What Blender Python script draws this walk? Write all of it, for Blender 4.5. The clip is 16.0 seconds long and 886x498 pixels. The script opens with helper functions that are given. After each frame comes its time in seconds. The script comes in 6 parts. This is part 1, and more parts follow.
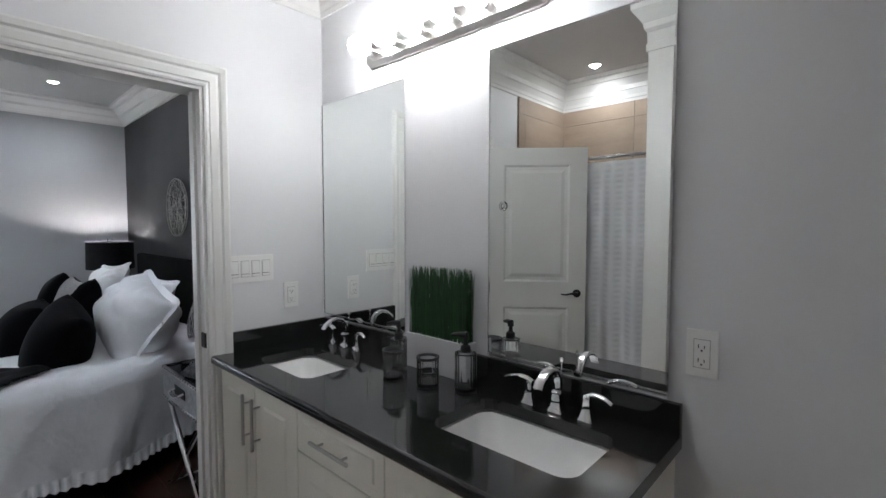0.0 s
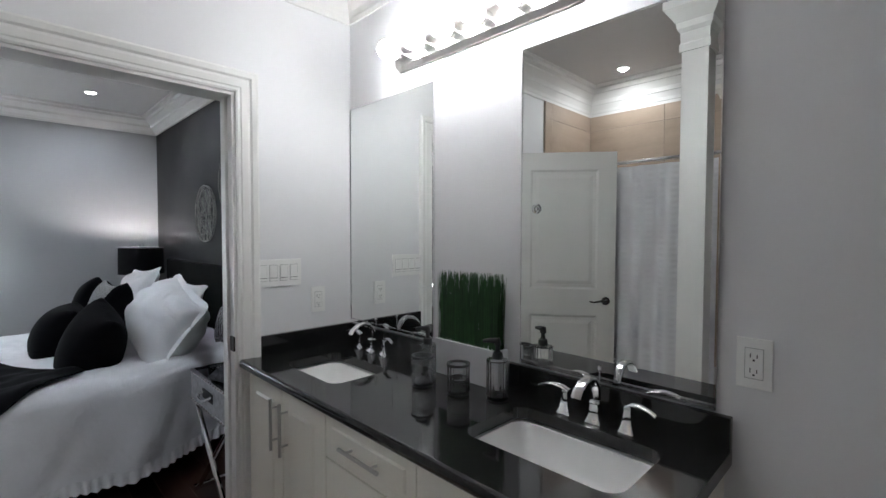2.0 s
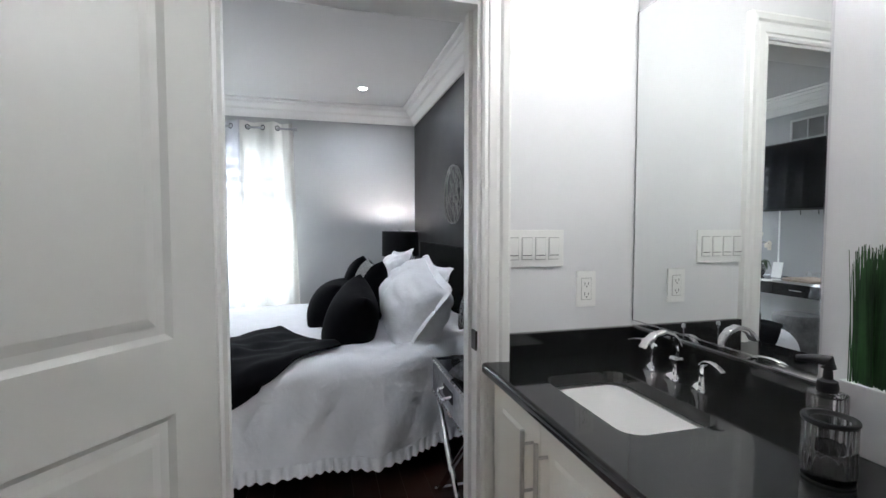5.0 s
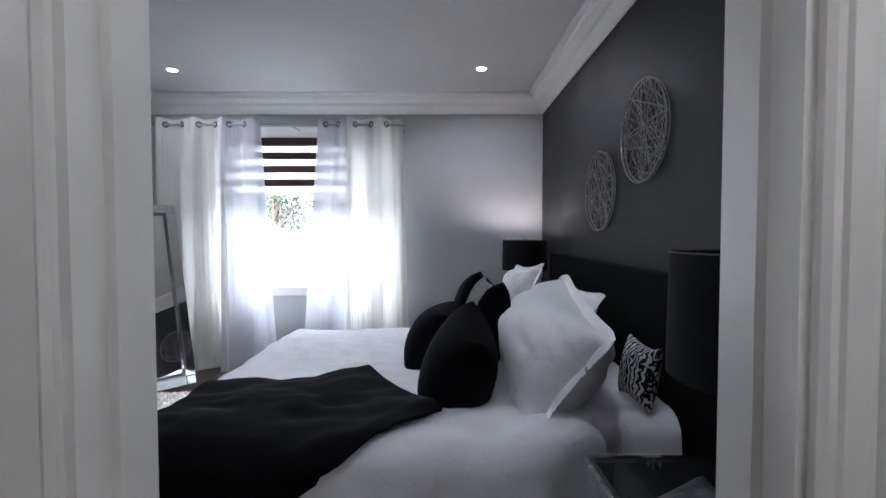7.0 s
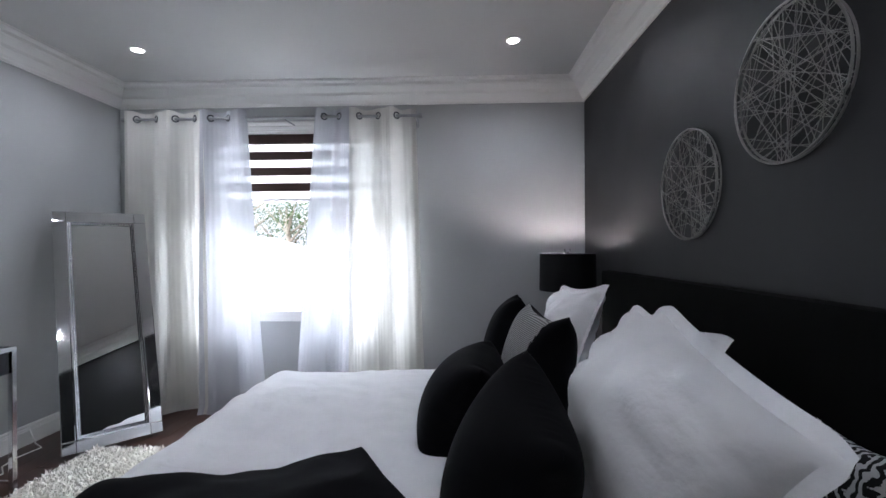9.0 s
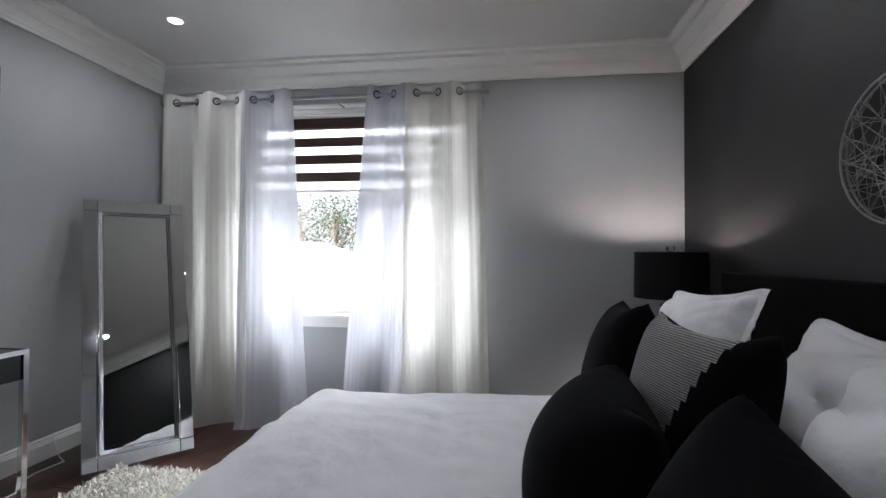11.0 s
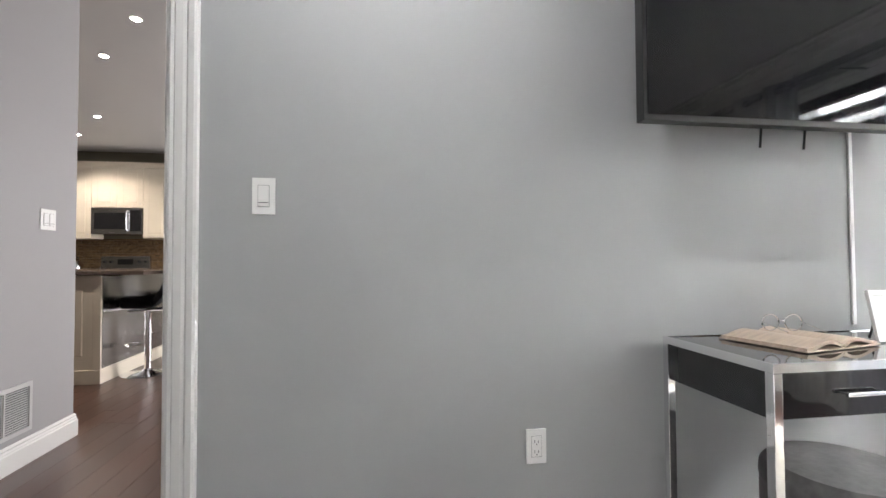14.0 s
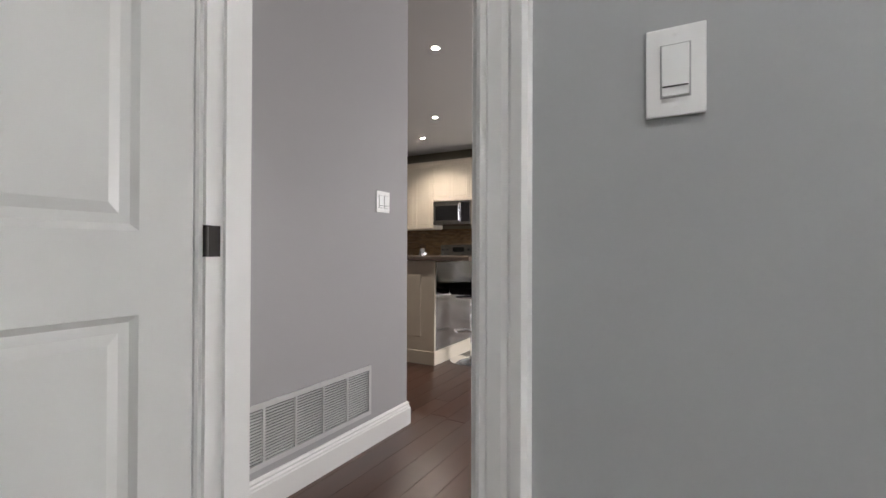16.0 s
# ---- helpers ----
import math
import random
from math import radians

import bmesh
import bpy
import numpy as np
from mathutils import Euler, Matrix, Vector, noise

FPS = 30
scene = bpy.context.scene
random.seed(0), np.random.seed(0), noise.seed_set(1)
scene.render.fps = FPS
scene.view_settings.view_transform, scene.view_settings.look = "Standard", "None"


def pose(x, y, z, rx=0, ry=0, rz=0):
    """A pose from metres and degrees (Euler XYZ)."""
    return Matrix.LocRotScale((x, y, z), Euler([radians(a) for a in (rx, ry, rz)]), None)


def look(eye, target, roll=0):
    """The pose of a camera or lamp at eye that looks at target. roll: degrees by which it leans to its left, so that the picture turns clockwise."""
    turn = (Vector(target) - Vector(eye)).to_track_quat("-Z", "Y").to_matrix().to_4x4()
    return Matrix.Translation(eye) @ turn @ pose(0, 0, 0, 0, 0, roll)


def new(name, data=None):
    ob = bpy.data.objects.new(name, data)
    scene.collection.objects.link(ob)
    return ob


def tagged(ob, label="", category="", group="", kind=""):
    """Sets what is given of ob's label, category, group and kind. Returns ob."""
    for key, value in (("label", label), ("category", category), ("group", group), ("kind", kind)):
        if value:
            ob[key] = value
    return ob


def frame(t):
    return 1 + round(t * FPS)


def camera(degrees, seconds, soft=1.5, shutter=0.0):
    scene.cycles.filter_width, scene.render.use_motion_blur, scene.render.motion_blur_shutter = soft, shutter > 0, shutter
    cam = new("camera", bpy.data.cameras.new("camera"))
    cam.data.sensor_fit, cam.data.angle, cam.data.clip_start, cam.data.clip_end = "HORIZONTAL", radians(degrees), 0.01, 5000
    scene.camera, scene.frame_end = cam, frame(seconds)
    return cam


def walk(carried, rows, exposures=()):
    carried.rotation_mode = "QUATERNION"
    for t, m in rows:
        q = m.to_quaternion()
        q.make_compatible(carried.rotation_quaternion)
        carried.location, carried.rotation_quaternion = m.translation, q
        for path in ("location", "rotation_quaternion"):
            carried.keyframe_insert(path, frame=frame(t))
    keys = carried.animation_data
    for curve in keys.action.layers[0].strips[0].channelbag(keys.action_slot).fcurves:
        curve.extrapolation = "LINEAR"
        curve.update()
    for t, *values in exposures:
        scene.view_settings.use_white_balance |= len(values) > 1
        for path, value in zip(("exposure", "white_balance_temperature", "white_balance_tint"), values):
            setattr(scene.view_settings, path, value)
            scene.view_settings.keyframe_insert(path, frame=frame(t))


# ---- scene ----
import itertools
cam = camera(89.0, 16.0)
EXPOSURES = [(0, 1.8, 5850, 9), (3.5, 1.82, 5850, 9), (5, 2.35, 5900, 9), (7.5, 1.42, 5800, 14), (8, 1.42, 5800, 14), (10.5, 1.2, 6150, 13), (11, 1.1, 6200, 13), (12.5, 0.7, 6280, 14), (13.0, 0.9, 6500, 15), (13.4, 2.25, 6500, 12), (14.0, 3.05, 6600, 11), (15, 3.0, 6600, 11), (16, 2.65, 6600, 11)]
PATH = [
    (0, (-0.016, 0.073, 1.438), (-1.374, 1.538, 1.337), -0.0),
    (0.5, (-0.024, 0.071, 1.439), (-1.399, 1.52, 1.351), 0.0),
    (1, (-0.034, 0.067, 1.434), (-1.424, 1.503, 1.361), 0.0),
    (1.5, (-0.045, 0.068, 1.428), (-1.449, 1.491, 1.36), 0.0),
    (2, (-0.063, 0.07, 1.423), (-1.485, 1.474, 1.357), 0.1),
    (2.5, (-0.1, 0.08, 1.416), (-1.555, 1.45, 1.344), 0.1),
    (3, (-0.174, 0.131, 1.386), (-1.695, 1.428, 1.305), 0.1),
    (3.5, (-0.272, 0.207, 1.353), (-1.906, 1.358, 1.268), -0.0),
    (4, (-0.355, 0.261, 1.331), (-2.12, 1.198, 1.242), 0.0),
    (4.5, (-0.477, 0.283, 1.307), (-2.34, 1.006, 1.218), 0.2),
    (5, (-0.66, 0.292, 1.322), (-2.589, 0.81, 1.225), 0.0),
    (7.3, (-1.604, 0.398, 1.331), (-3.603, 0.372, 1.279), 0.0),
    (7.5, (-1.666, 0.391, 1.333), (-3.665, 0.359, 1.290), 0.0),
    (8.2, (-1.980, 0.377, 1.338), (-3.980, 0.334, 1.314), -0.1),
    (10.3, (-2.645, 0.252, 1.252), (-4.641, 0.129, 1.296), -0.1),
    (10.5, (-2.702, 0.244, 1.248), (-4.697, 0.107, 1.289), 0.3),
    (11, (-2.796, 0.138, 1.242), (-4.779, -0.122, 1.277), 0.3),
    (11.5, (-2.8, -0.02, 1.225), (-4.724, -0.565, 1.253), 0.2),
    (12, (-2.8, -0.198, 1.199), (-4.572, -1.124, 1.23), 0.1),
    (12.5, (-2.758, -0.405, 1.169), (-4.32, -1.654, 1.195), 0.1),
    (13, (-2.752, -0.644, 1.114), (-3.889, -2.289, 1.149), -0.3),
    (13.5, (-2.777, -0.88, 1.098), (-3.409, -2.778, 1.128), -0.5),
    (14, (-2.716, -1.127, 1.052), (-3.01, -3.104, 1.105), -0.3),
    (14.5, (-2.649, -1.414, 1.049), (-2.655, -3.413, 1.095), -0.2),
    (15, (-2.586, -1.632, 1.044), (-2.317, -3.613, 1.085), -0.1),
    (15.5, (-2.519, -1.838, 1.032), (-1.903, -3.74, 1.057), -0.4),
    (16, (-2.387, -1.958, 1.024), (-1.412, -3.704, 1.036), 0.2),
]
walk(cam, [(t, look(eye, target, roll)) for t, eye, target, roll in PATH], exposures=EXPOSURES)

# ---- world, sun, exposure ----
scene.view_settings.exposure = 0.0
world = bpy.data.worlds.new("sky")
scene.world = world
world.use_nodes = True
wn = world.node_tree
sky = wn.nodes.new("ShaderNodeTexSky")
sky.sky_type, sky.sun_disc = "NISHITA", False
sky.dust_density = 5.0
sky.sun_elevation, sky.sun_rotation = radians(40), radians(60)
haze = wn.nodes.new("ShaderNodeMix")
haze.data_type, haze.inputs[0].default_value = "RGBA", 0.6
haze.inputs[7].default_value = (11, 11.2, 11.6, 1)
wn.links.new(sky.outputs[0], haze.inputs[6])
wn.links.new(haze.outputs[2], wn.nodes["Background"].inputs[0])
wn.nodes["Background"].inputs[1].default_value = 0.085


def lamp(name, kind, m, energy, color=(1, 1, 1), size=0.1, size_y=None, angle=None):
    data = bpy.data.lights.new(name, kind)
    data.energy, data.color = energy, color
    if kind == "AREA":
        data.shape, data.size, data.size_y = "RECTANGLE", size, size_y or size
    elif kind == "SUN":
        data.angle = radians(size)
    else:
        data.shadow_soft_size = size
        if kind == "SPOT":
            data.spot_size, data.spot_blend = radians(angle), 0.6
    ob = new(name, data)
    ob.matrix_world = m
    return ob


lamp("sun", "SUN", look((10, -6, 12), (0, 0, 0)), 4.6, (1, 0.96, 0.9), 0.5)
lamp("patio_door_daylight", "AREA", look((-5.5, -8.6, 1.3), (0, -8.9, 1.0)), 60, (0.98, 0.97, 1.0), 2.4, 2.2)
lamp("window_skylight", "AREA", look((-7.35, -1.0, 3.3), (-5.6, -1.0, 1.1)), 415, (0.95, 0.98, 1.0), 3.8, 2.0)

# ---- materials ----


def mat(name, color, rough=0.5, metal=0.0, scale=6.0, vary=0.06, bump=0.0, fine=60.0, stretch=(1, 1, 1), trans=0.0, emit=0.0, coat=0.0, island=0.0, each=0.0, spec=0.5, sheen=0.0):
    """A surface with colour and roughness varied at two sizes, in metres, and a fine relief."""
    m = bpy.data.materials.new(name)
    m.use_nodes = True
    nt = m.node_tree
    n, l = nt.nodes, nt.links
    b = n["Principled BSDF"]
    b.inputs["Base Color"].default_value = (*color, 1)
    b.inputs["Roughness"].default_value, b.inputs["Metallic"].default_value = rough, metal
    b.inputs["Transmission Weight"].default_value, b.inputs["Coat Weight"].default_value = trans, coat
    b.inputs["Specular IOR Level"].default_value, b.inputs["Sheen Weight"].default_value = spec, sheen
    if emit:
        b.inputs["Emission Color"].default_value, b.inputs["Emission Strength"].default_value = (*color, 1), emit
    if vary or bump:
        tc, mp = n.new("ShaderNodeTexCoord"), n.new("ShaderNodeMapping")
        mp.inputs["Scale"].default_value = stretch
        l.new(tc.outputs["Object"], mp.inputs[0])
        a, c = n.new("ShaderNodeTexNoise"), n.new("ShaderNodeTexNoise")
        a.inputs["Scale"].default_value, c.inputs["Scale"].default_value = scale, fine
        a.inputs["Detail"].default_value = c.inputs["Detail"].default_value = 4
        l.new(mp.outputs[0], a.inputs[0]), l.new(mp.outputs[0], c.inputs[0])
        add = n.new("ShaderNodeMath")
        add.operation, add.inputs[1].default_value = "MULTIPLY_ADD", 0.35
        l.new(c.outputs[0], add.inputs[0]), l.new(a.outputs[0], add.inputs[2])
        value = add.outputs[0]
        if island or each:
            src = n.new("ShaderNodeNewGeometry").outputs["Random Per Island"] if island else n.new("ShaderNodeObjectInfo").outputs["Random"]
            mix = n.new("ShaderNodeMath")
            mix.operation, mix.inputs[1].default_value = "MULTIPLY_ADD", (island or each)
            l.new(src, mix.inputs[0]), l.new(value, mix.inputs[2])
            value = mix.outputs[0]
        r = n.new("ShaderNodeMapRange")
        r.inputs[1].default_value, r.inputs[2].default_value = 0.4, 1.0 + (island or each)
        r.inputs[3].default_value, r.inputs[4].default_value = 1 - vary, 1 + vary
        l.new(value, r.inputs[0])
        hsv = n.new("ShaderNodeHueSaturation")
        hsv.inputs["Color"].default_value = (*color, 1)
        l.new(r.outputs[0], hsv.inputs["Value"]), l.new(hsv.outputs[0], b.inputs["Base Color"])
        rr = n.new("ShaderNodeMapRange")
        rr.inputs[3].default_value, rr.inputs[4].default_value = max(rough * 0.85, 0), min(rough * 1.2, 1)
        l.new(a.outputs[0], rr.inputs[0]), l.new(rr.outputs[0], b.inputs["Roughness"])
        if bump:
            bp = n.new("ShaderNodeBump")
            bp.inputs["Strength"].default_value, bp.inputs["Distance"].default_value = 1.0, bump
            l.new(add.outputs[0], bp.inputs["Height"]), l.new(bp.outputs[0], b.inputs["Normal"])
    return m


def sheer(name, color, clear, through_light=0.5):
    m = bpy.data.materials.new(name)
    m.use_nodes = True
    n, l = m.node_tree.nodes, m.node_tree.links
    n.remove(n["Principled BSDF"])
    d, t, p = n.new("ShaderNodeBsdfDiffuse"), n.new("ShaderNodeBsdfTranslucent"), n.new("ShaderNodeBsdfTransparent")
    m1, m2 = n.new("ShaderNodeMixShader"), n.new("ShaderNodeMixShader")
    tc, w = n.new("ShaderNodeTexCoord"), n.new("ShaderNodeTexNoise")
    w.inputs["Scale"].default_value = 900
    l.new(tc.outputs["Object"], w.inputs[0])
    r = n.new("ShaderNodeMapRange")
    r.inputs[3].default_value, r.inputs[4].default_value = clear * 0.6, clear * 1.4
    l.new(w.outputs[0], r.inputs[0]), l.new(r.outputs[0], m2.inputs[0])
    d.inputs[0].default_value = t.inputs[0].default_value = (*color, 1)
    m1.inputs[0].default_value = through_light
    l.new(d.outputs[0], m1.inputs[1]), l.new(t.outputs[0], m1.inputs[2])
    l.new(m1.outputs[0], m2.inputs[1]), l.new(p.outputs[0], m2.inputs[2])
    l.new(m2.outputs[0], n["Material Output"].inputs[0])
    return m


def glass_mat(name, tint=(1, 1, 1), rough=0.0):
    m = bpy.data.materials.new(name)
    m.use_nodes = True
    b = m.node_tree.nodes["Principled BSDF"]
    b.inputs["Base Color"].default_value, b.inputs["Roughness"].default_value = (*tint, 1), rough
    b.inputs["Transmission Weight"].default_value, b.inputs["IOR"].default_value = 1.0, 1.45
    return m


def knit_mat():
    m = mat("grey_ribbed_knit", (0.34, 0.34, 0.33), 0.9, scale=8, vary=0.1)
    n, l = m.node_tree.nodes, m.node_tree.links
    tc, w, r, bp = n.new("ShaderNodeTexCoord"), n.new("ShaderNodeTexWave"), n.new("ShaderNodeValToRGB"), n.new("ShaderNodeBump")
    w.bands_direction, w.inputs["Scale"].default_value, w.inputs["Distortion"].default_value, w.inputs["Detail Scale"].default_value = "Z", 52, 1.0, 6
    r.color_ramp.elements[0].color, r.color_ramp.elements[1].color = (0.12, 0.12, 0.115, 1), (0.5, 0.5, 0.48, 1)
    bp.inputs["Distance"].default_value = 0.004
    l.new(tc.outputs["Object"], w.inputs[0]), l.new(w.outputs["Fac"], r.inputs[0]), l.new(w.outputs["Fac"], bp.inputs["Height"])
    l.new(r.outputs[0], n["Principled BSDF"].inputs["Base Color"]), l.new(bp.outputs[0], n["Principled BSDF"].inputs["Normal"])
    return m


def zebra_mat():
    m = mat("zebra_fabric", (0.6, 0.6, 0.6), 0.8)
    n, l = m.node_tree.nodes, m.node_tree.links
    tc, w, r = n.new("ShaderNodeTexCoord"), n.new("ShaderNodeTexWave"), n.new("ShaderNodeValToRGB")
    w.inputs["Scale"].default_value, w.inputs["Distortion"].default_value, w.inputs["Detail Scale"].default_value = 19, 9, 1.6
    r.color_ramp.elements[0].position, r.color_ramp.elements[1].position = 0.48, 0.54
    r.color_ramp.elements[0].color, r.color_ramp.elements[1].color = (0.01, 0.01, 0.01, 1), (0.6, 0.6, 0.6, 1)
    l.new(tc.outputs["Object"], w.inputs[0]), l.new(w.outputs["Fac"], r.inputs[0])
    l.new(r.outputs[0], n["Principled BSDF"].inputs["Base Color"])
    return m


def quilted_mat():
    """White cotton with a raised woven pattern of small curls."""
    m = mat("white_bed_linen", (0.90, 0.90, 0.92), 0.85, scale=9, vary=0.04, sheen=0.2)
    n, l = m.node_tree.nodes, m.node_tree.links
    tc, v, w, a, bp = n.new("ShaderNodeTexCoord"), n.new("ShaderNodeTexVoronoi"), n.new("ShaderNodeTexNoise"), n.new("ShaderNodeMath"), n.new("ShaderNodeBump")
    v.feature, v.inputs["Scale"].default_value, w.inputs["Scale"].default_value = "SMOOTH_F1", 26, 9
    w.inputs["Detail"].default_value, w.inputs["Distortion"].default_value = 5, 1.5
    a.operation, a.inputs[1].default_value = "MULTIPLY_ADD", 0.35
    bp.inputs["Distance"].default_value = 0.0045
    l.new(tc.outputs["Object"], v.inputs["Vector"]), l.new(tc.outputs["Object"], w.inputs["Vector"])
    l.new(v.outputs["Distance"], a.inputs[0]), l.new(w.outputs[0], a.inputs[2]), l.new(a.outputs[0], bp.inputs["Height"])
    l.new(bp.outputs[0], n["Principled BSDF"].inputs["Normal"])
    return m


